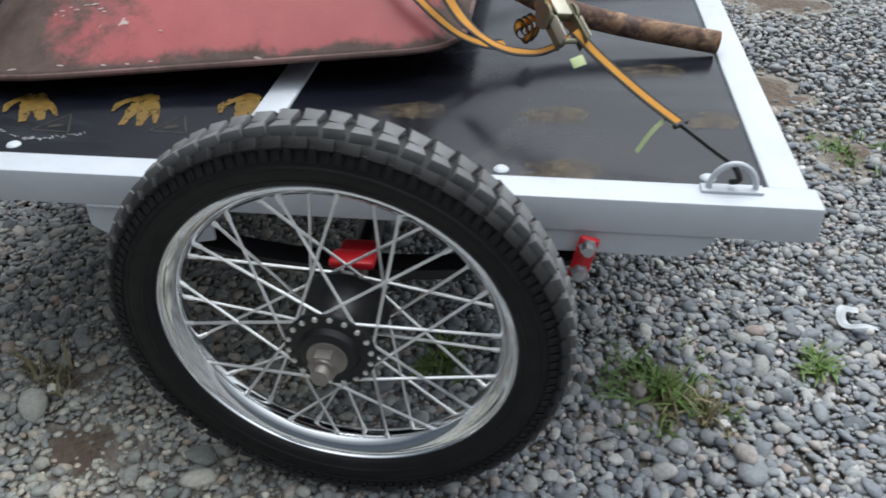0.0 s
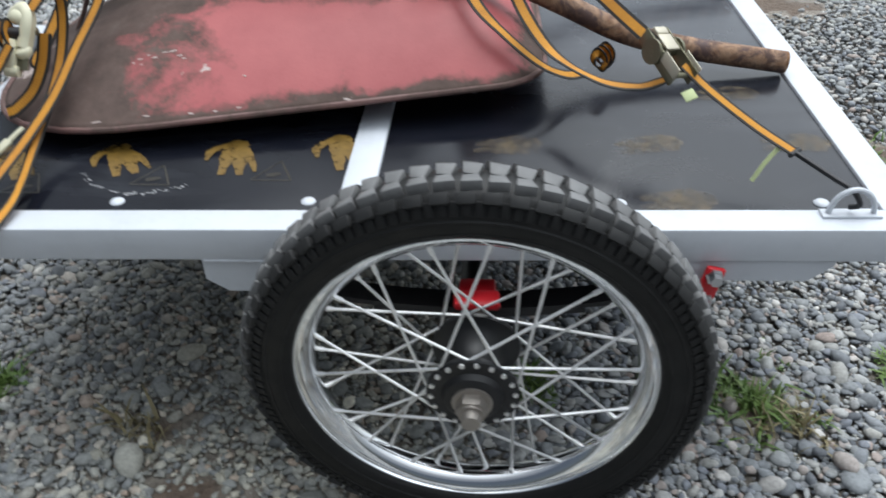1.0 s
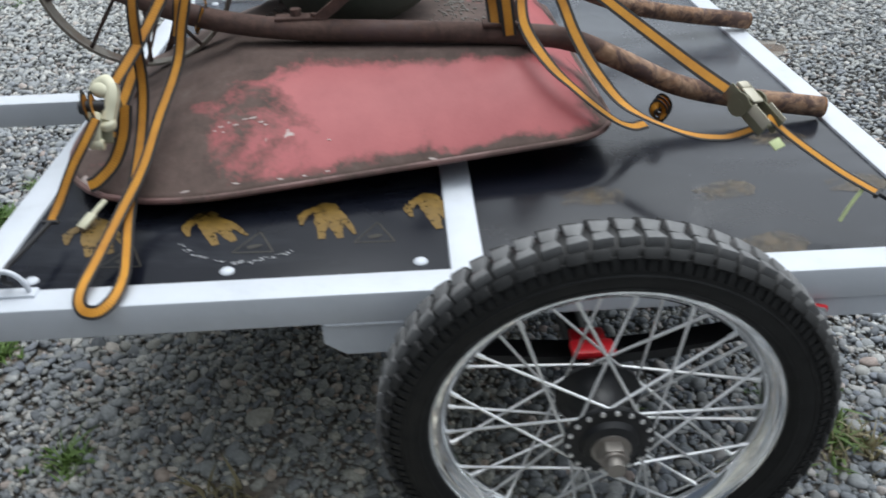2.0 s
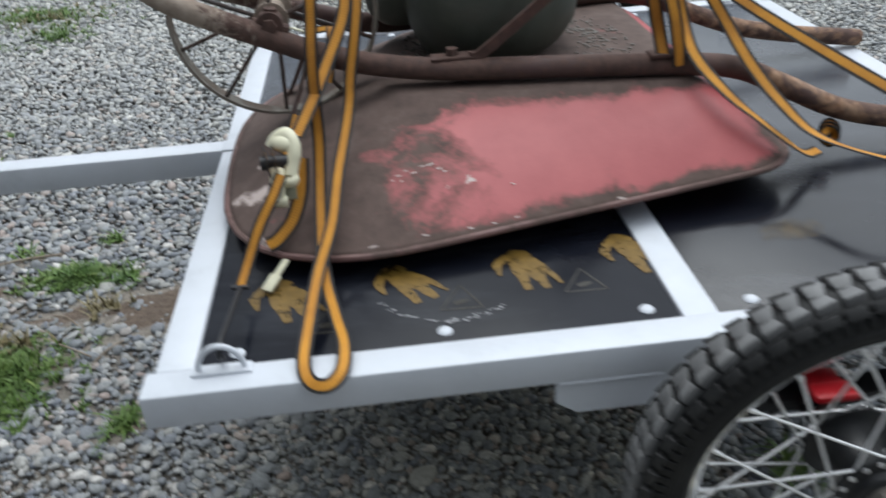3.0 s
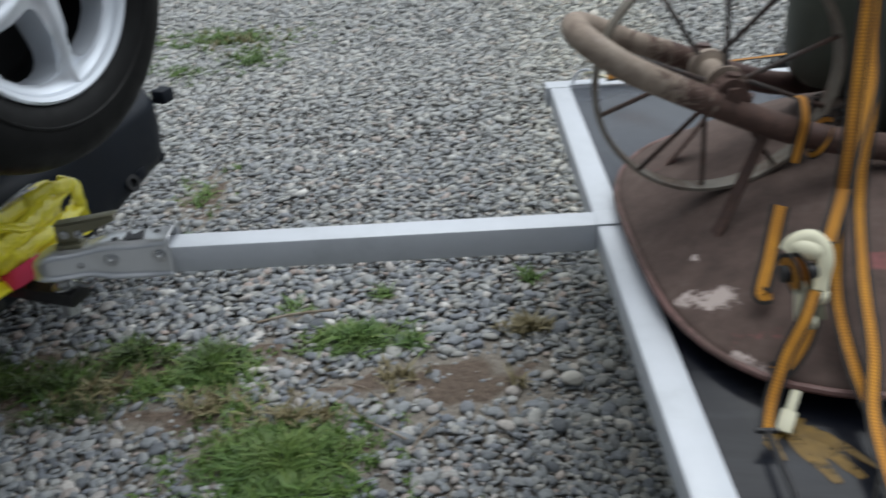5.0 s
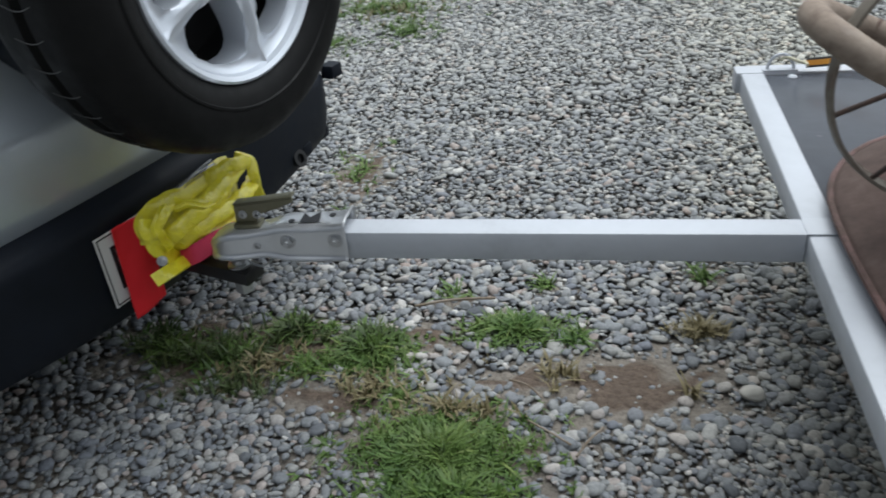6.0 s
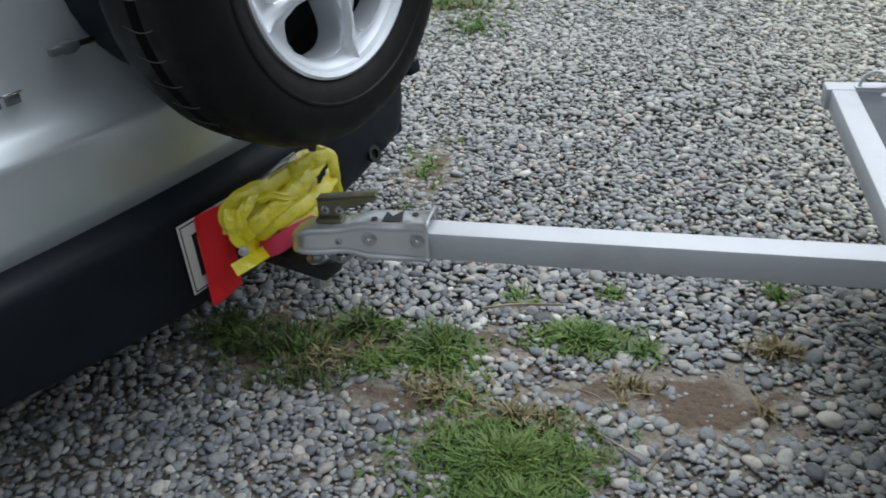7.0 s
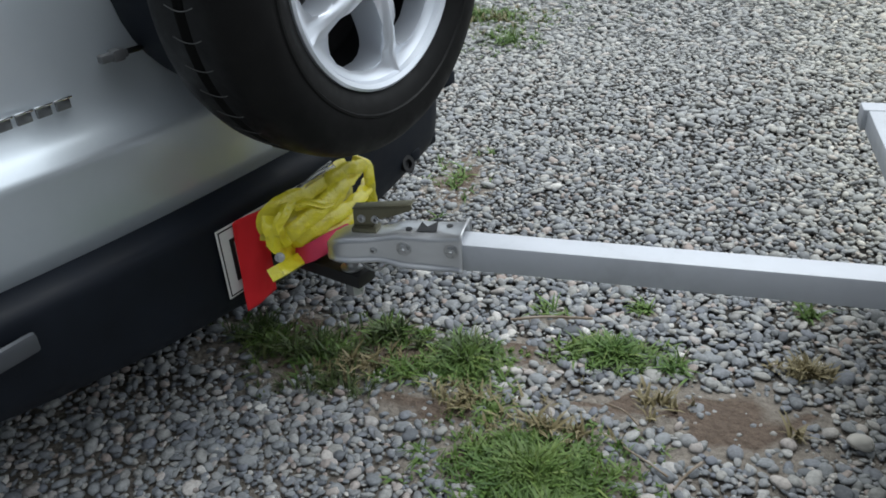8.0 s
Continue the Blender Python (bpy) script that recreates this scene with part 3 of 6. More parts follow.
def hub_body():
    prof = [(0.0, 0.058), (0.031, 0.058), (0.036, 0.055), (0.038, 0.050), (0.040, 0.047), (0.0580, 0.0455), (0.0595, 0.0435), (0.0595, 0.0390), (0.0570, 0.0370), (0.038, 0.034), (0.032, 0.026), (0.030, 0.0), (0.034, -0.022), (0.046, -0.034), (0.0580, -0.037), (0.0595, -0.040), (0.0590, -0.044), (0.037, -0.047), (0.0, -0.047)]
    return lathe(prof, 40, closed=False)


def spoke(side, lean):
    """One spoke from the hub flange to the rim, laced at a slant."""
    a = radians(60) * lean
    p0 = Vector((0.0535, 0, side * 0.0440))
    p1 = Vector((0.2110 * math.cos(a), 0.2110 * math.sin(a), side * 0.006))
    d = (p1 - p0).normalized()
    return join(tube([p0, p1], 0.0022, 6), tube([p1 - d * 0.012, p1 + d * 0.002], 0.0034, 6), tube([p0 - Vector((0, 0, side * 0.006)), p0 + Vector((0, 0, side * 0.0045))], 0.0036, 8))


SHARED = {"tyre": to_mesh("tyre", join(tyre_body(), shoulder_ribs()), 50), "tread": to_mesh("tread", tread_blocks(((-0.0103, 0.0, 0.0188, 0.0205, 9, 0.2970), (0.0103, 0.0, 0.0188, 0.0205, -9, 0.2970)))), "rim": to_mesh("rim", lathe(rim_profile(), 96), 40), "hub": to_mesh("hub", hub_body())}
for side in (-1, 1):
    SHARED["shoulder", side] = to_mesh("shoulder_tread", tread_blocks(((side * 0.0290, 0.14, 0.0155, 0.0185, side * -44, 0.2885),)))
for side, lean in product((-1, 1), (-1, 1)):
    SHARED["spoke", side, lean] = to_mesh("spoke", spoke(side, lean))


def spoked_wheel(m):
    wheel = new("wheel")
    wheel.parent = trailer
    wheel.matrix_local = Matrix.Translation(-ORIGIN[trailer.name]) @ m
    ORIGIN[wheel.name] = Vector((0, 0, 0))
    wheel.scale = (1.008, 1.008, 1.0)
    tagged(wheel, "motorcycle wheel with knobbly black tyre and chrome rim")
    I = Matrix()
    part("tyre", SHARED["tyre"], M["rubber"], wheel, m=I)
    part("tread", SHARED["tread"], M["tread"], wheel, "dusty grey tread blocks", m=I)
    for side in (-1, 1):
        tagged(part("shoulder_tread", SHARED["shoulder", side], M["shoulder"], wheel, m=I), kind="stuff")
    part("rim", SHARED["rim"], M["chrome"], wheel, "polished chrome rim", m=I)
    part("hub", SHARED["hub"], M["black"], wheel, "black hub", m=I)
    part("axle_stub", join(tube([(0, 0, 0.05), (0, 0, 0.061)], 0.026, 20), tube([(0, 0, 0.060), (0, 0, 0.077)], 0.0205, 6), tube([(0, 0, 0.077), (0, 0, 0.081)], 0.0165, 16), tube([(0, 0, 0.066), (0, 0, 0.094)], 0.0120, 16), tube([(0, 0, 0.0), (0, 0, -0.12)], 0.012, 12)), M["grease"], wheel, "greasy steel axle nut", m=I)
    for k in range(9):
        for side, lean, off in ((1, 1, 0), (1, -1, 20), (-1, 1, 10), (-1, -1, 30)):
            part("spoke", SHARED["spoke", side, lean], M["spoke"], wheel, m=Matrix.Rotation(radians(k * 40 + off + 4), 4, "Z"))


spoked_wheel(Matrix.Translation((0.896, -0.099, HUB_Z)) @ Matrix.Rotation(radians(-2.0), 4, "Z") @ Matrix.Rotation(radians(92.5), 4, "X"))
spoked_wheel(Matrix.Translation((0.892, W + 0.099, HUB_Z)) @ Matrix.Rotation(radians(-90), 4, "X"))

# ---------------------------------------------------------------- wheelbarrow, upside down on the deck
def tray_material():
    """Red paint left in the middle of the panels, rust towards every edge."""
    mat = material("worn_red_tray", (0.42, 0.07, 0.065), 0.7)
    n = Nodes(mat)
    a = n.add("ShaderNodeAttribute")
    a.attribute_name = "wear"
    big, fine = n.noise(11, 3, 0.5, distort=0.7), n.noise(75, 5, 0.7)
    edge = n.mix(0.38, a.outputs["Fac"], n.grey(big, 0.30, 0.70))
    mask = n.grey(n.mix(0.16, edge, n.grey(fine, 0.3, 0.7)), 0.37, 0.60)
    rust = n.ramp(n.noise(24, 6, 0.7), (0.3, (0.064, 0.042, 0.035)), (0.55, (0.100, 0.066, 0.055)), (0.8, (0.135, 0.100, 0.085)))
    red = n.ramp(n.noise(10, 5), (0.3, (0.32, 0.056, 0.060)), (0.7, (0.385, 0.080, 0.082)))
    p = n.add("ShaderNodeAttribute")
    p.attribute_name = "chip"
    chips = n.grey(n.mix(0.42, p.outputs["Fac"], n.noise(120, 4, 0.65, distort=0.8)), 0.60, 0.67)
    n.colour(n.mix(chips, n.mix(mask, red, rust), (0.46, 0.38, 0.35)))
    n.rough(n.grey(mask, 0, 1, 0.5, 0.88))
    n.bump(n.mix(0.5, fine, n.noise(200, 3)), 0.25, 0.0015)
    return mat


M["tray"] = tray_material()
M["pipe"] = rusty("rusty_pipe", (0.10, 0.055, 0.05), (0.105, 0.062, 0.05), 0.45)
n = Nodes(M["pipe"])
split_x = n.add("ShaderNodeSeparateXYZ")
n.link(n.coord(), split_x.inputs[0])
bend = n.grey(n.mix(0.34, n.grey(split_x.outputs["X"], -0.06, 0.09, 1.0, 0.0), n.noise(20, 6, 0.7)), 0.44, 0.60)
old = n.b.inputs["Base Color"].links[0].from_socket
peel = n.grey(n.mix(0.55, n.grey(split_x.outputs["X"], 0.02, 0.36, 1.0, 0.0), n.noise(30, 6, 0.7, distort=1.2)), 0.60, 0.66)
bend = n.mix(1.0, bend, peel, "LIGHTEN")
n.colour(n.mix(bend, old, n.ramp(n.noise(35, 5), (0.3, (0.20, 0.150, 0.118)), (0.7, (0.38, 0.31, 0.25)))))
# bare orange rust where the handles were gripped
grip_rust = n.grey(n.mix(0.62, n.grey(split_x.outputs["X"], 0.86, 1.02), n.noise(26, 6, 0.75, distort=0.6)), 0.66, 0.74)
n.colour(n.mix(grip_rust, n.b.inputs["Base Color"].links[0].from_socket, n.ramp(n.noise(60, 4), (0.3, (0.20, 0.095, 0.045)), (0.7, (0.40, 0.26, 0.17)))))
M["pipe_raw"] = rusty("orange_rust_pipe", (0.12, 0.075, 0.06), (0.20, 0.10, 0.05), 0.42)
M["spoke_old"] = rusty("dark_old_spoke", (0.055, 0.045, 0.042), (0.08, 0.05, 0.04), 0.5)
M["rim_old"] = rusty("dusty_grey_rim", (0.22, 0.195, 0.16), (0.15, 0.115, 0.092), 0.55)

YC = 0.765
barrow = thing("wheelbarrow", (0.55, YC, H - 0.006), "old rusty wheelbarrow upside down, faded red tray", "wheelbarrow")


def rounded(corners, r, n=7):
    """A closed outline with rounded corners."""
    out, k = [], len(corners)
    for i in range(k):
        p, a, b = Vector(corners[i]), Vector(corners[i - 1]), Vector(corners[(i + 1) % k])
        d0, d1 = (a - p).normalized(), (b - p).normalized()
        ri = r[i]
        s, e = p + d0 * ri, p + d1 * ri
        for j in range(n + 1):
            t = j / n
            out.append((1 - t) ** 2 * s + 2 * t * (1 - t) * p + t * t * e)
    return out


def resample(loop, n):
    pts = [Vector(p) for p in loop] + [Vector(loop[0])]
    seg = [0.0]
    for a, b in zip(pts, pts[1:]):
        seg.append(seg[-1] + (b - a).length)
    out, j = [], 0
    for i in range(n):
        s = seg[-1] * i / n
        while seg[j + 1] < s:
            j += 1
        t = (s - seg[j]) / max(1e-9, seg[j + 1] - seg[j])
        out.append(pts[j].lerp(pts[j + 1], t))
    return out


def tray_mesh():
    """Pressed steel tray, bottom up: floor, sloping walls, rolled lip."""
    floor = [(0.34, 0.50), (0.875, 0.485), (0.875, 1.030), (0.36, 0.900)]
    lip = [(0.084, 0.184), (1.008, 0.352), (1.000, 1.165), (0.072, 1.080)]
    nn = 96
    # both outlines are sampled corner by corner, so that walls stay straight
    lo = rounded([(*p, 0) for p in lip], (0.31, 0.095, 0.095, 0.33), 11)
    hi = rounded([(*p, 0) for p in floor], (0.10, 0.07, 0.07, 0.10), 11)

    def refine(loop):
        out = []
        for i in range(4):
            c = loop[i * 12 : i * 12 + 12]
            nxt = loop[(i * 12 + 12) % 48]
            out += c + [c[-1].lerp(nxt, j / 29) for j in range(1, 29)]
        return out

    lo, hi = refine(lo), refine(hi)
    nn = len(lo)
    lip_z = lambda p: 0.478 + 0.030 * (p.x - 0.1) / 0.9
    rings, wear = [], []
    bow = lambda i: 0.030 * math.sin(math.pi * min(1, max(0, (lo[i].y - 0.2) / 0.88))) if lo[i].x < 0.2 else 0
    low = [Vector((lo[i].x - bow(i), lo[i].y, lip_z(lo[i]))) for i in range(nn)]
    high = [Vector((p.x, p.y, 0.612)) for p in hi]
    mid = Vector((0.6, YC, 0.612))
    steps = [k / 24 for k in range(24)]
    for k, t in enumerate(steps):
        rings.append([low[i].lerp(high[i], t) + Vector((0, 0, 0.012 * math.sin(math.pi * t))) for i in range(nn)])
        wear.append(t)
    rings.append([h + Vector((0, 0, 0.004)) for h in high])
    wear.append(1.0)
    for t in (0.06, 0.25, 0.5, 0.75):
        rings.append([h.lerp(mid, t) + Vector((0, 0, 0.005 + 0.002 * t)) for h in high])
        wear.append(1.2)
    V = [v for r in rings for v in r] + [mid + Vector((0, 0, 0.007))]
    Fs = []
    for k in range(len(rings) - 1):
        for i in range(nn):
            j = (i + 1) % nn
            Fs.append((k * nn + i, k * nn + j, (k + 1) * nn + j, (k + 1) * nn + i))
    k = len(rings) - 1
    for i in range(nn):
        Fs.append((k * nn + i, k * nn + (i + 1) % nn, len(V) - 1))
    # wear: 0 where the paint lasted on a wall, 1 at its edges
    worn = []
    for k, t in enumerate(wear):
        for i in range(nn):
            p = rings[k][i]
            if t > 1:
                worn.append(1.0)
                continue
            edge = max(0.0, 1 - t / 0.15, 1 - (1 - t) / 0.22)
            if p.y < 0.6 or p.y > 0.95:
                along = max(0.0, min(1.0, max(0.0, (0.60 - p.x) / 0.34)) ** 1.5, (p.x - 0.93) / 0.07)
            else:
                along = 0.0
            if p.x < 0.42 and (p.x < 0.3 or 0.45 < p.y < 1.0):
                along = 1.0
            worn.append(min(1.0, max(edge, along)))
    worn.append(1.0)
    return V, Fs, worn, low


tray_v, tray_f, tray_w, tray_lip = tray_mesh()
tray_me = to_mesh("tray", (tray_v, tray_f), 60)
att = tray_me.attributes.new("wear", "FLOAT", "POINT")
att.data.foreach_set("value", tray_w)
# small flakes of bare pale metal, lying on the wall of the tray
tray_tree = bvhtree.BVHTree.FromPolygons([tuple(v) for v in tray_v], tray_f)


def flake(x, y, l, w, turn):
    """A thin ragged flake, set on the tray's skin below (x, y)."""
    hit_at, nrm = tray_tree.ray_cast(Vector((x, y, 1.0)), Vector((0, 0, -1)))[:2]
    if hit_at is None:
        return [], []
    if nrm.z < 0:
        nrm = -nrm
    t = Vector((math.cos(turn), math.sin(turn), 0))
    t = (t - nrm * t.dot(nrm)).normalized()
    b = nrm.cross(t)
    k = [random.uniform(0.6, 1.15) for _ in range(7)]
    ring = [hit_at + nrm * 0.0012 + t * (l * c * math.cos(a)) + b * (w * c * math.sin(a)) for a, c in zip([i * 2 * math.pi / 7 for i in range(7)], k)]
    return ring + [hit_at + nrm * 0.0016], [(i, (i + 1) % 7, 7) for i in range(7)]


FLAKES = [(0.348, 0.350, 0.007, 0.0024), (0.360, 0.357, 0.006, 0.0020), (0.372, 0.352, 0.008, 0.0022), (0.386, 0.362, 0.007, 0.0020), (0.399, 0.364, 0.009, 0.0026), (0.412, 0.356, 0.009, 0.0026), (0.420, 0.351, 0.006, 0.0020), (0.352, 0.340, 0.004, 0.0016), (0.338, 0.343, 0.004, 0.0020), (0.523, 0.325, 0.0045, 0.0024), (0.690, 0.300, 0.010, 0.0034), (0.447, 0.262, 0.008, 0.0024), (0.378, 0.254, 0.009, 0.0022), (0.300, 0.244, 0.010, 0.0026), (0.520, 0.276, 0.007, 0.0022), (0.485, 0.268, 0.006, 0.0020)]
CHIPPED = [(x, y, l * 0.8, w * 0.75, random.uniform(-0.2, 0.3)) for x, y, l, w in FLAKES]
# spots where the surface is chipped pale
CHIPS = [(0.086, 0.438, 0.034), (0.124, 0.416, 0.040), (0.113, 0.522, 0.014), (0.117, 0.318, 0.022), (0.135, 0.292, 0.018), (0.108, 0.345, 0.016), (0.425, 0.322, 0.010), (0.452, 0.335, 0.013), (0.478, 0.337, 0.010), (0.690, 0.305, 0.009), (0.52, 0.315, 0.006), (0.40, 0.262, 0.008)]
chip = tray_me.attributes.new("chip", "FLOAT", "POINT")
chip.data.foreach_set("value", [max(math.exp(-(((v[0] - x) ** 2 + (v[1] - y) ** 2) / r**2)) for x, y, r in CHIPS) for v in tray_v])
tray = part("tray", tray_me, M["tray"], barrow, "faded red steel tray, rust-brown at its edges")
tagged(part("paint_flakes", join(*[flake(*c) for c in CHIPPED]), material("bare_pale_metal", (0.42, 0.35, 0.32), 0.6), tray), "pale flaked spots", kind="stuff")
thick = tray.modifiers.new("thickness", "SOLIDIFY")
thick.thickness, thick.offset = 0.0022, -1
part("rolled_lip", tube(tray_lip, 0.0055, 8, closed=True), rusty("worn_lip", (0.17, 0.088, 0.078), (0.10, 0.066, 0.056), 0.5), tray)

NEAR = [(0.33, 0.578, 0.658), (0.46, 0.560, 0.644), (0.65, 0.535, 0.640), (0.85, 0.512, 0.634), (0.95, 0.514, 0.618), (1.04, 0.520, 0.577), (1.15, 0.517, 0.525), (1.27, 0.512, 0.496), (1.432, 0.505, 0.472)]
FAR = [(0.33, 0.835, 0.660), (0.46, 0.890, 0.645), (0.65, 0.955, 0.640), (0.86, 1.005, 0.634), (0.97, 1.012, 0.612), (1.07, 1.010, 0.570), (1.18, 1.012, 0.530), (1.31, 1.020, 0.502), (1.488, 1.033, 0.474)]
FRONT = [(0.235, 0.585, 0.684), (0.168, 0.586, 0.712), (0.092, 0.584, 0.746), (0.016, 0.580, 0.784), (-0.028, 0.590, 0.812), (-0.047, 0.628, 0.823), (-0.044, 0.684, 0.820), (-0.012, 0.722, 0.804), (0.050, 0.738, 0.774), (0.130, 0.748, 0.744), (0.225, 0.785, 0.700)]
part("handle_frame", tube(smooth_path(NEAR[::-1] + FRONT + FAR, 7), 0.0195, 16), M["pipe"], barrow, "bent rusty steel pipe frame")
for p, q in ((NEAR[-1], NEAR[-2]), (FAR[-1], FAR[-2])):
    d = Vector(p) - Vector(q)
    part("pipe_mouth", hollow_end(Vector(p) + d.normalized() * 0.001, d, 0.0195), M["pipe_raw"], barrow)


# the small spoked wheel at the front
HUB = Vector((0.162, 0.662, 0.737))
WR = 0.179


def barrow_wheel():
    wheel = new("front_wheel")
    wheel.parent = barrow
    wheel.location = HUB - ORIGIN[barrow.name]
    ORIGIN[wheel.name] = Vector((0, 0, 0))
    tagged(wheel, "thin steel wheelbarrow wheel with old spokes")
    turn = Matrix.Rotation(radians(90), 4, "X")
    rim = moved(lathe([(WR - 0.004, -0.015), (WR + 0.001, -0.016), (WR + 0.004, 0.0), (WR + 0.001, 0.016), (WR - 0.004, 0.015), (WR - 0.001, 0.0)], 72), turn)
    part("rim", rim, M["rim_old"], wheel, "dull grey flat steel rim", m=Matrix())
    part("hub", moved(lathe([(0.0, -0.055), (0.017, -0.055), (0.017, -0.047), (0.030, -0.046), (0.030, -0.036), (0.019, -0.03), (0.017, 0.0), (0.019, 0.03), (0.030, 0.036), (0.030, 0.046), (0.017, 0.047), (0.017, 0.055), (0, 0.055)], 20, closed=False), turn), M["pipe"], wheel, m=Matrix())
    for k in range(10):
        a = 2 * math.pi * k / 10 + 0.3
        s = 1 if k % 2 else -1
        p0 = Vector((0.024 * math.cos(a), s * 0.041, 0.024 * math.sin(a)))
        p1 = Vector(((WR - 0.002) * math.cos(a), s * 0.004, (WR - 0.002) * math.sin(a)))
        part("spoke", tube([p0, p1], 0.0038, 8), M["spoke_old"], wheel, m=Matrix())


barrow_wheel()
part("axle", tube([(HUB.x, 0.582, HUB.z), (HUB.x, 0.762, HUB.z)], 0.008, 10), M["pipe"], barrow)
for y in (0.596, 0.744):
    part("axle_bracket", join(tube([(HUB.x, y - 0.016, HUB.z), (HUB.x, y + 0.012, HUB.z)], 0.023, 14), tube([(HUB.x, y - 0.024, HUB.z), (HUB.x, y + 0.016, HUB.z)], 0.013, 6), tube([(HUB.x - 0.004, y, HUB.z - 0.03), (HUB.x + 0.004, y, HUB.z + 0.026)], 0.011, 10), tube([(HUB.x + 0.03, y - 0.004, HUB.z - 0.012), (HUB.x - 0.03, y, HUB.z + 0.004)], 0.010, 10)), M["pipe"], barrow)
part("tray_brace", sweep(smooth_path([(0.118, 0.548, 0.500), (0.150, 0.552, 0.530), (0.190, 0.575, 0.610), (0.215, 0.585, 0.672)], 6), [(-0.012, -0.002), (0.012, -0.002), (0.012, 0.002), (-0.012, 0.002)]), M["pipe"], barrow)
part("tray_brace", sweep(smooth_path([(0.118, 0.84, 0.500), (0.150, 0.83, 0.530), (0.190, 0.80, 0.610), (0.215, 0.775, 0.680)], 6), [(-0.012, -0.002), (0.012, -0.002), (0.012, 0.002), (-0.012, 0.002)]), M["pipe"], barrow)


# legs: bent flat bars that stand up now, joined by a cross bar, with slanting stays
def leg(s):
    y = lambda v: YC + s * (YC - v)
    bar = [(-0.0095, -0.0025), (0.0095, -0.0025), (0.0095, 0.0025), (-0.0095, 0.0025)]
    main = smooth_path([(0.845, y(0.512), 0.656), (0.83, y(0.52), 0.72), (0.80, y(0.525), 0.85), (0.785, y(0.53), 0.955)], 5)
    g = part("leg", sweep(main, bar, up=(0, 1, 0)), M["pipe"], barrow)
    part("leg_foot", box(0.79, 0.87, y(0.512) - 0.016, y(0.512) + 0.016, 0.652, 0.659, 0.002), M["pipe"], g)
    stay = smooth_path([(0.490, y(0.556), 0.664), (0.512, y(0.552), 0.670), (0.64, y(0.545), 0.772), (0.785, y(0.534), 0.90)], 6)
    st = part("leg_stay", sweep(stay, bar, up=(0, 1, 0)), M["pipe"], barrow)
    part("stay_bolt", join(tube([(0.462, y(0.566), 0.655), (0.462, y(0.566), 0.679)], 0.010, 8), box(0.425, 0.515, y(0.566) - 0.016, y(0.566) + 0.016, 0.6615, 0.667, 0.002)), M["pipe"], st)


leg(1)
leg(-1)
part("leg_bar", tube([(0.80, 0.525, 0.86), (0.80, 1.005, 0.86)], 0.009, 10), M["pipe"], barrow)


# ---------------------------------------------------------------- pot standing between the handles
def pot_material():
    mat = material("dark_olive_enamel", (0.04, 0.05, 0.04), 0.6)
    n = Nodes(mat)
    n.colour(n.ramp(n.noise(5, 7, 0.7, distort=0.4), (0.3, (0.045, 0.054, 0.042)), (0.6, (0.082, 0.092, 0.074)), (0.85, (0.15, 0.16, 0.135))))
    n.rough(n.grey(n.noise(14, 5), 0.3, 0.7, 0.36, 0.6))
    n.bump(n.noise(60, 5), 0.2, 0.0015)
    return mat


def moss_material():
    mat = material("green_moss", (0.12, 0.17, 0.05), 0.95)
    n = Nodes(mat)
    n.colour(n.ramp(n.noise(22, 6, 0.7, distort=0.6), (0.3, (0.07, 0.11, 0.035)), (0.5, (0.16, 0.22, 0.07)), (0.72, (0.33, 0.36, 0.24)), (0.85, (0.45, 0.45, 0.38))))
    n.bump(n.noise(90, 5), 0.9, 0.006)
    return mat


M["pot"], M["moss"] = pot_material(), moss_material()
POT = (0.578, 0.770, 0.622)
POT_M = Matrix.Translation(POT) @ Matrix.Rotation(radians(7), 4, "X") @ Matrix.Rotation(radians(-10), 4, "Y")
pot = thing("pot", POT, "dark olive iron pot with green moss inside", "pot")
pot_prof = [(0.0, 0.0), (0.10, 0.002), (0.132, 0.014), (0.152, 0.04), (0.163, 0.08), (0.167, 0.125), (0.164, 0.170), (0.151, 0.212), (0.132, 0.238), (0.123, 0.246), (0.117, 0.244), (0.116, 0.236), (0.138, 0.210), (0.155, 0.17), (0.158, 0.12)]
part("body", moved(lathe(pot_prof, 64, closed=False), POT_M), M["pot"], pot)
M["pale_rim"] = rusty("worn_pale_rim", (0.36, 0.38, 0.34), (0.20, 0.22, 0.19), 0.5)
part("rim", tube([POT_M @ Vector(((0.1215 + 0.002 * math.sin(9 * a)) * math.cos(a), (0.1215 + 0.002 * math.sin(7 * a)) * math.sin(a), 0.246 + 0.003 * math.sin(5 * a))) for a in np.linspace(0, 2 * math.pi, 73)[:-1]], 0.0045, 8, closed=True), M["pale_rim"], pot, "chipped pale rim")


def moss_bed():
    bm = bmesh.new()
    bmesh.ops.create_grid(bm, x_segments=44, y_segments=44, size=0.122)
    for v in list(bm.verts):
        if v.co.xy.length > 0.120:
            bm.verts.remove(v)
    for v in bm.verts:
        r = v.co.xy.length
        v.co.z = 0.236 + 0.010 * noise.noise(v.co * 22) + 0.012 * noise.noise(v.co * 60) - 0.012 * (r / 0.12) ** 4
        v.co = POT_M @ v.co
    return bm


part("moss", moss_bed(), M["moss"], pot, "pale green moss", angle=180)


# a second, smaller pot behind the wheel, of the same dark ware
POT_B = (0.395, 0.800, 0.668)
small_pot = thing("pot", POT_B, "smaller dark olive pot wedged between the handles", "pot")
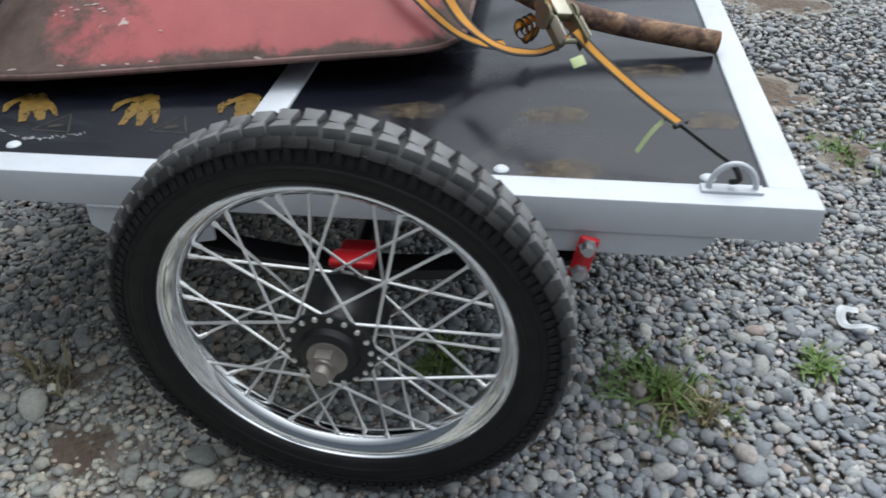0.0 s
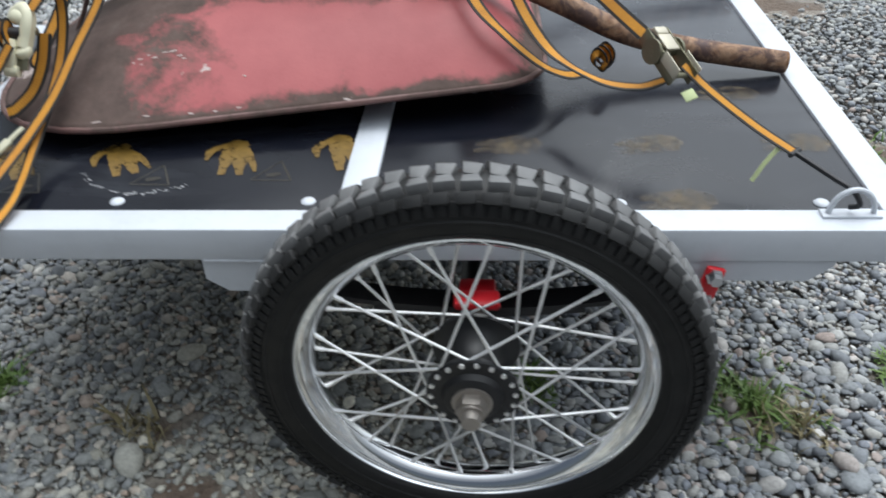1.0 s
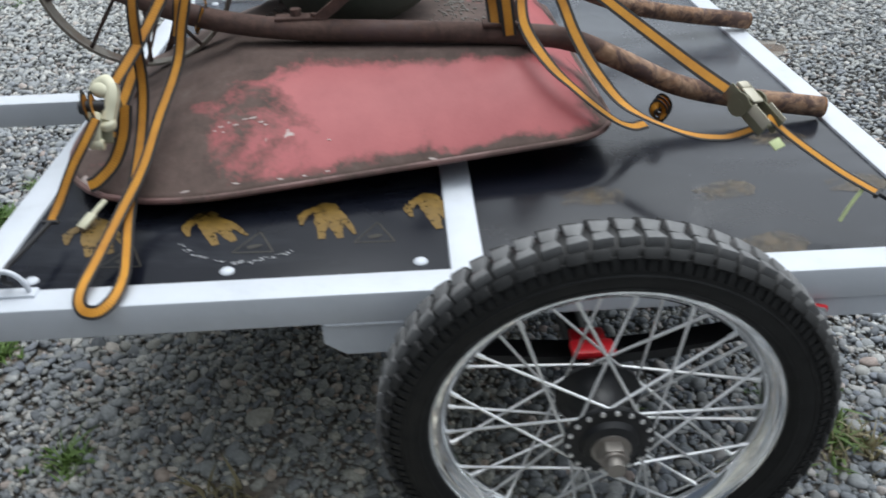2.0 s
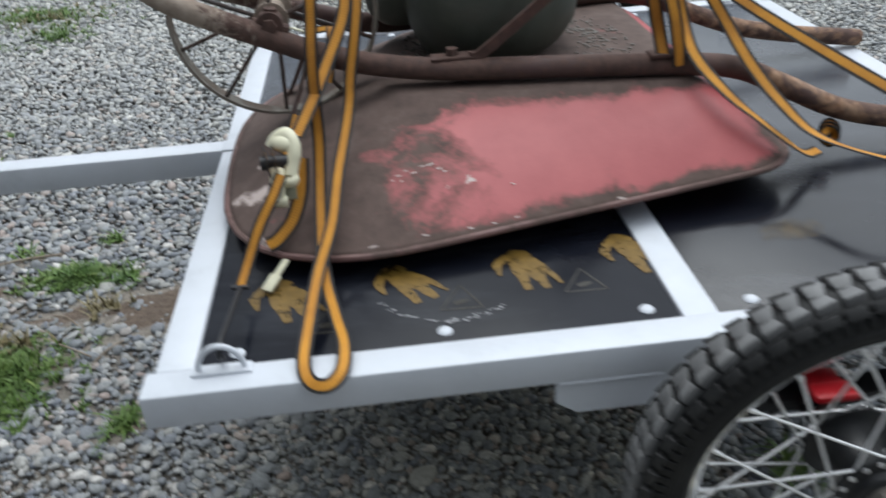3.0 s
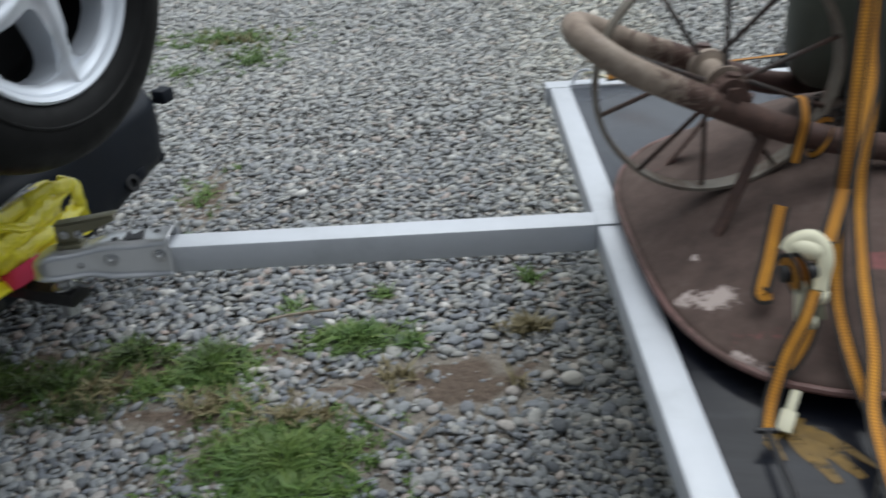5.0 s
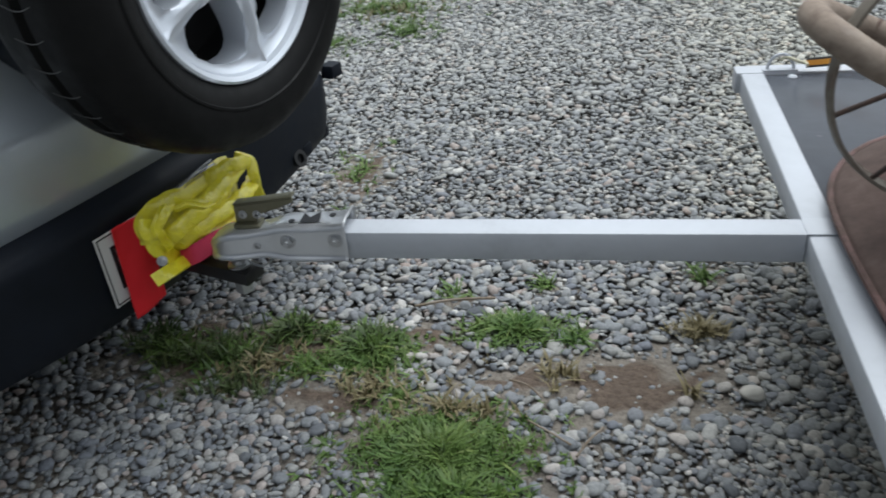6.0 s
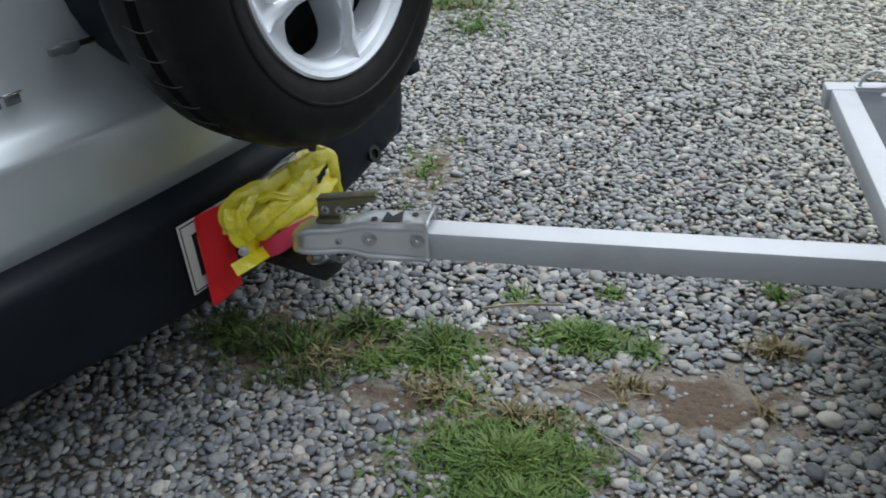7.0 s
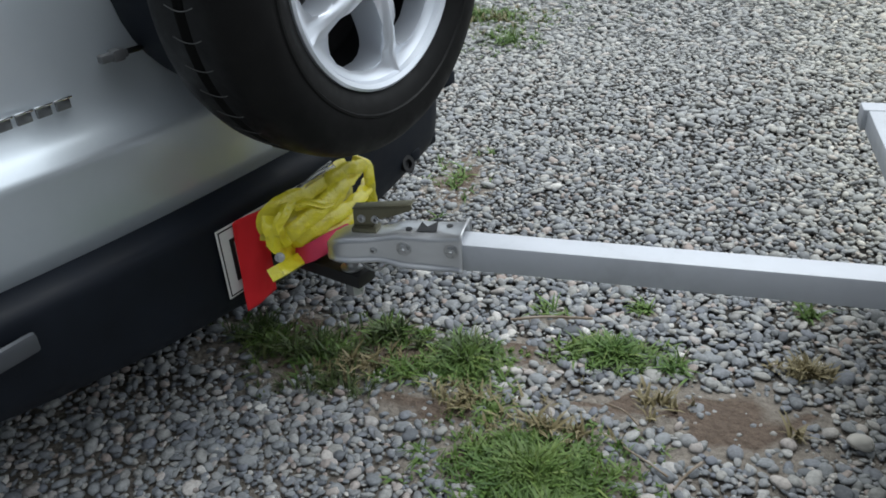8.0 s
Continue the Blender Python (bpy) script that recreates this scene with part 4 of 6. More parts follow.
part("body", moved(lathe([(0.0, 0.0), (0.045, 0.003), (0.066, 0.022), (0.078, 0.06), (0.082, 0.11), (0.080, 0.19), (0.076, 0.25), (0.079, 0.256), (0.076, 0.260), (0.070, 0.254), (0.073, 0.19), (0.074, 0.11), (0.0, 0.09)], 40, closed=False), Matrix.Translation(POT_B)), M["pot"], small_pot)
part("handle", tube(smooth_path([Vector(POT_B) + Vector(p) for p in ((0.0, -0.08, 0.20), (-0.01, -0.115, 0.17), (-0.01, -0.118, 0.12), (0.0, -0.084, 0.09))], 6), 0.006, 8), M["pot"], small_pot)

# ---------------------------------------------------------------- parked car
def car_paint():
    mat = material("silver_car_paint", (0.50, 0.52, 0.54), 0.30, 0.45)
    n = Nodes(mat)
    n.b.inputs["Coat Weight"].default_value = 0.6
    n.b.inputs["Coat Roughness"].default_value = 0.08
    n.colour(n.ramp(n.noise(2.2, 6, 0.7), (0.3, (0.56, 0.615, 0.660)), (0.75, (0.635, 0.69, 0.735))))
    n.bump(n.noise(900, 2), 0.03, 0.0003)
    return mat


def trim_plastic():
    mat = material("black_bumper_plastic", (0.010, 0.012, 0.016), 0.5, 0, 0.17)
    n = Nodes(mat)
    n.colour(n.ramp(n.noise(6, 6, 0.7), (0.3, (0.006, 0.008, 0.012)), (0.8, (0.012, 0.016, 0.024))))
    n.rough(n.grey(n.noise(12, 5), 0.3, 0.7, 0.42, 0.62))
    n.bump(n.noise(500, 3), 0.15, 0.0005)
    return mat


M["paint"], M["plastic"] = car_paint(), trim_plastic()
M["alloy"] = material("silver_alloy", (0.77, 0.81, 0.87), 0.24, 0.42)
M["car_tyre"] = rubber("spare_tyre_rubber", 0.006, (0.022, 0.0225, 0.023), 0.18)
YAW = 19.0
car = local_thing("suv", Matrix.Translation((-1.2006, 0.8073, -0.0272)) @ Matrix.Rotation(radians(-YAW), 4, "Z"), "silver suv with black bumper and spare wheel", "car")


def loft(rows, closed=False):
    """A skin over equal rows of points."""
    k = len(rows[0])
    V = [tuple(p) for r in rows for p in r]
    Fs = []
    for i in range(len(rows) - 1):
        for j in range(k if closed else k - 1):
            Fs.append((i * k + j, i * k + (j + 1) % k, (i + 1) * k + (j + 1) % k, (i + 1) * k + j))
    return V, Fs


def wrap(y, half, depth):
    """How far the rear skin falls back towards the corners."""
    u = abs(y) / half
    return -depth * u**2.2 - (0.35 * max(0, u - 0.86) ** 1.2 * 3 if u > 0.86 else 0)


HALF, MID = 0.78, 0.05
YS = [HALF * (-1 + 2 * i / 64) for i in range(65)]


def bumper_skin():
    prof = [(-0.12, 0.522), (-0.058, 0.522), (-0.048, 0.521), (-0.014, 0.508), (-0.003, 0.501), (0.003, 0.488), (0.004, 0.475), (0.004, 0.42), (0.000, 0.36), (-0.008, 0.31), (-0.02, 0.27), (-0.045, 0.252), (-0.14, 0.248)]
    rows = []
    for y in YS:
        lift = 0.085 * abs(y / HALF) ** 1.6
        rows.append([(x + wrap(y, HALF, 0.075), y + MID, z + lift * max(0, min(1, (0.5 - z) / 0.25))) for x, z in prof])
    return loft(rows)


part("bumper", bumper_skin(), M["plastic"], car, "black plastic rear bumper", angle=60)


def gate_skin():
    prof = [(-0.070, 0.500), (-0.050, 0.522), (-0.042, 0.56), (-0.037, 0.62), (-0.034, 0.67), (-0.032, 0.686), (-0.036, 0.694), (-0.058, 0.715), (-0.076, 0.738), (-0.084, 0.762), (-0.087, 0.80), (-0.085, 0.90), (-0.092, 1.0), (-0.11, 1.1), (-0.22, 1.4), (-0.36, 1.68)]
    hw = 0.76
    return loft([[(x + wrap(y / HALF * hw, HALF, 0.07), MID + y / HALF * hw * (1 - 0.10 * max(0, z - 0.9)), z) for x, z in prof] for y in YS])


body = part("body", gate_skin(), M["paint"], car, "silver painted tailgate and body", angle=40)


def shell():
    """Flanks, roof and underside behind the tailgate skin."""
    xs = [-0.30, -0.9, -1.8, -2.8, -3.7, -4.1]
    tops = [1.60, 1.70, 1.70, 1.55, 0.98, 0.80]
    rows = []
    for x, t in zip(xs, tops):
        w = 0.79
        rows.append([(x, MID + q, z) for x, q, z in [(x, -w, 0.30), (x, -w - 0.01, 0.6), (x, -w, 0.95), (x, -w * 0.86, t - 0.08), (x, -w * 0.75, t), (x, w * 0.75, t), (x, w * 0.86, t - 0.08), (x, w, 0.95), (x, w + 0.01, 0.6), (x, w, 0.30)]])
    V, Fs = loft(rows, closed=True)
    Fs.append(tuple(range(50, 60)))
    return V, Fs


part("body_shell", shell(), M["paint"], car, angle=30)
for x, s in product((-0.85, -3.45), (-1, 1)):
    w = part("road_wheel", moved(lathe([(0.20, -0.10), (0.30, -0.11), (0.335, -0.09), (0.345, 0.0), (0.335, 0.09), (0.30, 0.11), (0.20, 0.10), (0.19, 0.05), (0.19, -0.05)], 48), Matrix.Translation((x, MID + s * 0.70, 0.362)) @ Matrix.Rotation(radians(90), 4, "X")), M["car_tyre"], car)
    part("disc", moved(lathe([(0.0, 0.09), (0.06, 0.09), (0.18, 0.075), (0.20, 0.10), (0.205, 0.0), (0, 0)], 32, closed=False), Matrix.Translation((x, MID + s * 0.70, 0.362)) @ Matrix.Rotation(radians(-90 * s), 4, "X")), M["alloy"], w)

# spare wheel on the tailgate
SPARE = Vector((0.205, 0.12, 0.942))
SR, SW = 0.345, 0.112


def spare_axes():
    return Matrix.Translation(SPARE) @ Matrix.Rotation(radians(90), 4, "Y")


def spare_tyre_mesh():
    prof = [(0.214, 0.080), (0.222, 0.096), (0.246, 0.107), (0.256, 0.1092), (0.258, 0.1125), (0.262, 0.1125), (0.264, 0.1100), (0.278, 0.112), (0.305, 0.106), (0.322, 0.095), (0.336, 0.080), (0.343, 0.060), (0.3445, 0.050), (0.3455, 0.040), (0.346, 0.012), (0.338, 0.009), (0.338, 0.003), (0.346, 0.0)]
    prof = prof + [(r, -z) for r, z in prof[:-1]][::-1]
    k = 0.322 / 0.346
    return lathe([(r * k, z) for r, z in prof], 96)


def alloy_mesh():
    """Five broad spokes, with rounded windows between them that go right through."""
    bm = bmesh.new()
    R, N = 0.208, 24

    def dish(x, y):
        r = math.hypot(x, y)
        u = abs(((math.atan2(y, x) / (2 * math.pi) * 5) % 1.0) - 0.5) * 2  # 1 along a spoke
        rise = 0.016 * max(0, u - 0.25) ** 1.3 * math.sin(min(1, r / R) * math.pi)
        fold = -0.007 * max(0, 1 - abs(u - 0.80) / 0.08) * (1 if 0.06 < r else 0) * min(1, (r - 0.06) / 0.05)
        return 0.092 - 0.020 * (r / R) ** 2 + rise + fold + 0.022 * max(0, (r - 0.186) / 0.022) ** 1.5

    for k in range(5):
        a0 = 2 * math.pi * (k + 0.5) / 5 - math.pi / 5 + math.pi / 5
        # window outline in polar form about its own middle
        win = []
        for i in range(N):
            b = 2 * math.pi * i / N
            rr = 0.122 + 0.062 * math.cos(b) * (1.0 if math.cos(b) > 0 else 1.05)
            half = (0.52 + 0.11 * (0.122 - rr) / 0.05 * -1) * math.copysign(abs(math.sin(b)) ** 0.8, math.sin(b))
            win.append((rr * math.cos(a0 + half * 0.95), rr * math.sin(a0 + half * 0.95)))
        # sector outline with the same count
        out = []
        s0 = math.pi / 5
        for i in range(N):
            b = 2 * math.pi * i / N
            c, sn = math.cos(b), math.sin(b)
            q = max(abs(c), abs(sn))
            rr = 0.120 + (R - 0.120) * max(-1, min(1, c / q)) if c > 0 else 0.120 + (0.120 - 0.035) * max(-1, c / q)
            aa = a0 + s0 * max(-1, min(1, sn / q))
            out.append((rr * math.cos(aa), rr * math.sin(aa)))
        rings = []
        for t in [0, 0.04, 0.15, 0.3, 0.45, 0.6, 0.75, 0.88, 1.0]:
            ring = []
            for (x0, y0), (x1, y1) in zip(win, out):
                x, y = x0 + (x1 - x0) * t, y0 + (y1 - y0) * t
                ring.append(bm.verts.new((x, y, dish(x, y) - (0.006 if t == 0 else 0))))
            rings.append(ring)
        deep = [bm.verts.new((v.co.x, v.co.y, 0.030)) for v in rings[0]]
        rings.insert(0, deep)
        for r0, r1 in zip(rings, rings[1:]):
            for i in range(N):
                j = (i + 1) % N
                bm.faces.new((r0[i], r0[j], r1[j], r1[i]))
    bmesh.ops.remove_doubles(bm, verts=bm.verts[:], dist=0.0006)
    n = 40
    cap = [bm.verts.new((0.0375 * math.cos(2 * math.pi * i / n), 0.0375 * math.sin(2 * math.pi * i / n), 0.100)) for i in range(n)]
    bm.faces.new(cap)
    low = [bm.verts.new((v.co.x, v.co.y, 0.085)) for v in cap]
    for i in range(n):
        bm.faces.new((cap[i], low[i], low[(i + 1) % n], cap[(i + 1) % n]))
    return bm


spare = new("spare_wheel")
spare.parent = car
spare.matrix_local = spare_axes()
ORIGIN[spare.name] = Vector((0, 0, 0))
tagged(spare, "spare wheel with black tyre on silver five-spoke alloy")
part("tyre", spare_tyre_mesh(), M["car_tyre"], spare, m=Matrix(), angle=40)
part("alloy_face", alloy_mesh(), M["alloy"], spare, "silver five-spoke alloy wheel", m=Matrix.Rotation(radians(-62), 4, "Z") @ Matrix.Diagonal((0.94, 0.94, 1, 1)), angle=50)
part("alloy_lip", lathe([(0.199, 0.086), (0.203, 0.0955), (0.211, 0.1000), (0.216, 0.0975), (0.217, 0.088), (0.210, 0.080)], 96), M["alloy"], spare, m=Matrix.Diagonal((0.94, 0.94, 1, 1)))
# thin pale arcs: the glint along the tread grooves, put in as colour
M["sipe"] = material("groove_glint_rubber", (0.075, 0.074, 0.072), 0.5)
sipe_mesh = to_mesh("sipe_glint", tube([(0.3222 * math.cos(0.022 * math.sin(u * math.pi)), 0.3222 * math.sin(0.022 * math.sin(u * math.pi)), -0.030 + 0.06 * u) for u in np.linspace(0, 1, 9)], 0.0009, 5))
for k in range(44):
    part("sipe_glint", sipe_mesh, M["sipe"], spare, m=Matrix.Rotation(2 * math.pi * k / 44, 4, "Z"))
part("barrel", lathe([(0.216, 0.100), (0.208, 0.096), (0.205, 0.03), (0.200, -0.08), (0.0005, -0.08), (0.0005, -0.084), (0.204, -0.084), (0.209, 0.03), (0.216, 0.094)], 64, closed=False), M["black"], spare, m=Matrix.Diagonal((0.94, 0.94, 0.97, 1)))
# oversized black drum added to give the tyre's shadow on the tailgate
part("carrier_shade", moved(lathe([(0.0, -0.30), (0.235, -0.30), (0.240, -0.28), (0.225, -0.13), (0.215, -0.11), (0.0, -0.11)], 40, closed=False), spare_axes()), M["plastic"], car)


# details of the tailgate and bumper
def on_gate(x, y0, y1, z0, z1, t=0.004, bevel=0.001):
    return box(x, x + t, y0, y1, z0, z1, bevel)


# grey faces carry the chrome letters' dark shadow; the caps stay bright
M["shaded_bar"] = material("badge_shadow_grey", (0.22, 0.23, 0.24), 0.25, 0.6)
badge = part("badge", join(*[on_gate(-0.083 - 0.012 * ((y - 0.05) / 0.8) ** 2, y, y + 0.026, 0.762, 0.781, 0.006, 0.002) for y in (-0.400, -0.366, -0.332, -0.298, -0.264)]), M["shaded_bar"], car, "chrome badge made of plain bars")
part("badge_cap", join(*[on_gate(-0.080 - 0.012 * ((y - 0.05) / 0.8) ** 2, y - 0.003, y + 0.029, 0.779, 0.783, 0.007, 0.001) for y in (-0.400, -0.366, -0.332, -0.298, -0.264)]), M["chrome"], badge)
wire = part("wiring_lead", tube(smooth_path([(0.02, 0.06, 0.90), (-0.045, 0.03, 0.868), (-0.07, -0.03, 0.838), (-0.074, -0.08, 0.822), (-0.072, -0.12, 0.822)], 6), 0.005, 8), M["black"], car)
part("wire_plug", join(box(-0.080, -0.064, -0.172, -0.120, 0.815, 0.829, 0.003), box(-0.082, -0.062, -0.150, -0.128, 0.812, 0.832, 0.003)), material("grey_plug", (0.12, 0.125, 0.13), 0.35), wire, "grey plastic plug")
part("second_lead", tube(smooth_path([(0.02, 0.08, 0.92), (-0.05, 0.05, 0.90), (-0.070, -0.01, 0.855), (-0.070, -0.065, 0.826)], 6), 0.003, 6), M["steel"], wire)
M["reflector"] = material("smoked_reflector", (0.055, 0.060, 0.068), 0.2)
part("reflector", box(-0.024, -0.008, -0.60, -0.447, 0.430, 0.468, 0.008), M["reflector"], car, "grey bumper reflector")
part("tow_eye", moved(lathe([(0.012, -0.006), (0.022, -0.006), (0.022, 0.006), (0.012, 0.006)], 20), Matrix.Translation((-0.030, 0.552, 0.346)) @ Matrix.Rotation(radians(70), 4, "Y")), M["black"], car)
for x, y, z, s in ((-0.052, 0.775, 0.498, 0.026), (-0.100, 0.735, 0.335, 0.026), (-0.048, 0.60, 0.350, 0.022)):
    part("step_tread", box(x - s, x + s * 0.6, y - s, y + s * 0.8, z - s * 0.7, z + s * 0.7, 0.006), M["plastic"], car)
plate_part = part("number_plate", box(0.006, 0.0085, -0.087, 0.218, 0.322, 0.474, 0.001), material("plate_white", (0.72, 0.72, 0.70), 0.4), car, "white number plate, characters covered")
M["ink"] = material("black_ink", (0.01, 0.01, 0.012), 0.5)
part("plate_border", join(box(0.0086, 0.0094, -0.083, 0.214, 0.326, 0.3285, 0), box(0.0086, 0.0094, -0.083, 0.214, 0.4675, 0.470, 0), box(0.0086, 0.0094, -0.083, -0.0805, 0.3286, 0.4674, 0)), M["ink"], plate_part)
part("plate_bar", join(box(0.0086, 0.0096, -0.060, -0.050, 0.352, 0.445, 0), box(0.0086, 0.0096, -0.050, -0.020, 0.437, 0.445, 0), box(0.0086, 0.0096, -0.050, -0.020, 0.352, 0.360, 0)), M["ink"], plate_part)
hitch = part("hitch_receiver", box(-0.25, 0.015, 0.000, 0.070, 0.300, 0.370, 0.006), M["black"], car, "black steel hitch receiver")
drawbar = part("drawbar", join(box(0.0, 0.268, 0.011, 0.061, 0.372, 0.400, 0.004), box(-0.02, 0.03, 0.011, 0.061, 0.305, 0.396, 0.004)), M["black"], car)
part("tow_ball", moved(lathe([(0.0, 0.056), (0.012, 0.054), (0.021, 0.046), (0.0245, 0.034), (0.021, 0.022), (0.014, 0.014), (0.014, 0.006), (0.022, 0.004), (0.022, 0.0), (0.0, 0.0)], 24, closed=False), Matrix.Translation((0.234, 0.036, 0.400))), M["steel"], drawbar, "steel tow ball")
part("ball_nut", tube([(0.234, 0.036, 0.371), (0.234, 0.036, 0.345)], 0.019, 6), M["steel"], drawbar)

# ---------------------------------------------------------------- coupler on the tongue
def coupler_skin():
    """Pressed steel channel that narrows to a rounded ball socket."""
    rows = []
    for x, w, top, bot, fl in ((-0.741, 0.0375, 0.484, 0.412, 0.006), (-0.748, 0.0345, 0.476, 0.412, 0.006), (-0.80, 0.0340, 0.472, 0.412, 0.009), (-0.855, 0.0335, 0.471, 0.412, 0.009), (-0.872, 0.031, 0.468, 0.414, 0.008), (-0.888, 0.0285, 0.462, 0.415, 0.007), (-0.905, 0.0285, 0.459, 0.415, 0.007), (-0.925, 0.0315, 0.457, 0.414, 0.008), (-0.955, 0.0345, 0.455, 0.412, 0.008), (-0.980, 0.033, 0.449, 0.411, 0.008), (-0.998, 0.025, 0.440, 0.410, 0.007), (-1.007, 0.013, 0.430, 0.410, 0.005), (-1.010, 0.004, 0.424, 0.410, 0.003)):
        y, q = W / 2, min(0.012, w * 0.4)
        rows.append([(x, y - w - fl, bot - 0.002), (x, y - w - fl * 0.3, bot), (x, y - w, bot + 0.006), (x, y - w, top - q), (x, y - w + q * 0.3, top - q * 0.3), (x, y - w + q, top), (x, y + w - q, top), (x, y + w - q * 0.3, top - q * 0.3), (x, y + w, top - q), (x, y + w, bot + 0.006), (x, y + w + fl * 0.3, bot), (x, y + w + fl, bot - 0.002)])
    return loft(rows)


M["zinc"] = material("dull_zinc", (0.62, 0.63, 0.645), 0.30, 0.7)
M["olive"] = metal("olive_zinc", (0.20, 0.19, 0.13), 0.4, 0.15, 0.8)
coupler = part("coupler", coupler_skin(), M["zinc"], trailer, "pressed zinc-plated ball coupler", angle=50)
co = coupler.modifiers.new("thickness", "SOLIDIFY")
co.thickness, co.offset = 0.003, -1


def hex_bolt(p, d, r=0.0085, h=0.006, shank=0.012):
    m = Matrix.Translation(p) @ Vector(d).to_track_quat("Z", "Y").to_matrix().to_4x4()
    return moved(join(lathe([(0.0, 0.0), (r * 1.35, 0.0), (r * 1.35, 0.0015), (0.0, 0.0015)], 20, closed=False), lathe([(0, 0.0015), (r, 0.0015), (r, h), (r * 0.8, h + 0.001), (0, h + 0.001)], 6, closed=False), lathe([(0, h), (r * 0.5, h), (r * 0.5, shank), (0, shank)], 12, closed=False)), m)


for x, z in ((-0.760, 0.447), (-0.848, 0.444)):
    part("coupler_bolt", hex_bolt((x, W / 2 - 0.0338, z), (0, -1, 0), 0.0105, 0.007, 0.013), M["steel"], coupler)
part("coupler_rivet", hex_bolt((-0.909, W / 2 - 0.030, 0.432), (0, -1, 0), 0.005, 0.002, 0.003), M["steel"], coupler)


def latch_plate():
    """A folded lever: a cheek plate that tapers to the handle end, with a sloping top flange."""
    bm = bmesh.new()
    cheek = [bm.verts.new((x, W / 2 - 0.004, z)) for x, z in ((-0.952, 0.462), (-0.916, 0.462), (-0.902, 0.482), (-0.872, 0.492), (-0.838, 0.505), (-0.836, 0.513), (-0.950, 0.498))]
    f = bm.faces.new(cheek)
    r = bmesh.ops.extrude_face_region(bm, geom=[f])
    bmesh.ops.translate(bm, verts=[v for v in r["geom"] if isinstance(v, bmesh.types.BMVert)], vec=(0, 0.0045, 0))
    bmesh.ops.bevel(bm, geom=bm.edges[:], offset=0.001, segments=1, affect="EDGES")
    bm.verts.index_update()
    out = ([tuple(v.co) for v in bm.verts], [tuple(v.index for v in g.verts) for g in bm.faces])
    bm.free()
    top = box(-0.058, 0.056, -0.003, 0.020, -0.0015, 0.0015, 0.001, Matrix.Translation((-0.894, W / 2, 0.507)) @ Matrix.Rotation(radians(-7.5), 4, "Y"))
    foot = box(-0.954, -0.905, W / 2 - 0.014, W / 2 + 0.016, 0.456, 0.466, 0.003)
    return join(out, top, foot)


part("latch", latch_plate(), M["olive"], coupler, "olive zinc latch lever")
for x in (-0.935, -0.908):
    part("latch_pin", hex_bolt((x, W / 2 - 0.0045, 0.482), (0, -1, 0), 0.006, 0.003, 0.004), M["steel"], coupler)
MARK = 0.4745
part("maker_mark", ([(-0.826, 0.745, MARK), (-0.790, 0.748, MARK), (-0.797, 0.786, MARK), (-0.811, 0.764, MARK), (-0.826, 0.780, MARK)], [(0, 1, 3), (1, 2, 3), (3, 4, 0)]), M["ink"], coupler, "black printed mark")
for x, y in ((-0.842, 0.752), (-0.772, 0.772)):
    part("coupler_hole", moved(lathe([(0.0, 0.0), (0.006, 0.0), (0.006, -0.0012), (0, -0.0012)], 16, closed=False), Matrix.Translation((x, y, MARK + 0.0012 * (x > -0.8)))), M["ink"], coupler)
chain_bits = [(-0.955, 0.752, 0.408), (-0.935, 0.745, 0.392), (-0.912, 0.742, 0.385), (-0.893, 0.745, 0.396), (-0.885, 0.752, 0.412)]
part("safety_wire", tube(smooth_path(chain_bits, 6), 0.0022, 6), M["steel"], coupler)

# ---------------------------------------------------------------- stamps and scuffs on the deck
M["gold"] = material("gold_stamp_ink", (0.20, 0.115, 0.018), 0.5)
M["tan"] = material("faded_tan_ink", (0.17, 0.125, 0.070), 0.45)
for key, lo, hi, most in (("gold", 0.36, 0.50, 1.0), ("tan", 0.40, 0.68, 0.8)):
    n = Nodes(M[key])
    c = M[key].node_tree.nodes["Principled BSDF"].inputs["Base Color"].default_value[:3]
    n.colour(n.ramp(n.noise(60, 5, 0.7), (0.3, tuple(v * 0.55 for v in c)), (0.7, c)))
    n.link(n.grey(n.mix(0.4, n.noise(26, 6, 0.7), n.noise(110, 3)), lo, hi, 0.0, most), n.b.inputs["Alpha"])


M["faint"] = material("faint_print", (0.030, 0.027, 0.020), 0.4)


def blob_stroke(path, widths, z=0.0005, n=6):
    """A flat brush stroke with ragged edges."""
    pts = smooth_path([(*p, 0) for p in path], n)
    V, Fs = [], []
    k = len(pts)
    for i, p in enumerate(pts):
        d = (pts[min(i + 1, k - 1)] - pts[max(i - 1, 0)]).normalized()
        s = Vector((-d.y, d.x, 0))
        u = i / (k - 1) * (len(widths) - 1)
        j = min(int(u), len(widths) - 2)
        w = widths[j] + (widths[j + 1] - widths[j]) * (u - j)
        a, b = w * random.uniform(0.82, 1.15), w * random.uniform(0.82, 1.15)
        V += [p + s * a + Vector((0, 0, z)), p + Vector((0, 0, z)), p - s * b + Vector((0, 0, z))]
    for i in range(k - 1):
        Fs += [(3 * i, 3 * i + 1, 3 * i + 4, 3 * i + 3), (3 * i + 1, 3 * i + 2, 3 * i + 5, 3 * i + 4)]
    return [tuple(v) for v in V], Fs


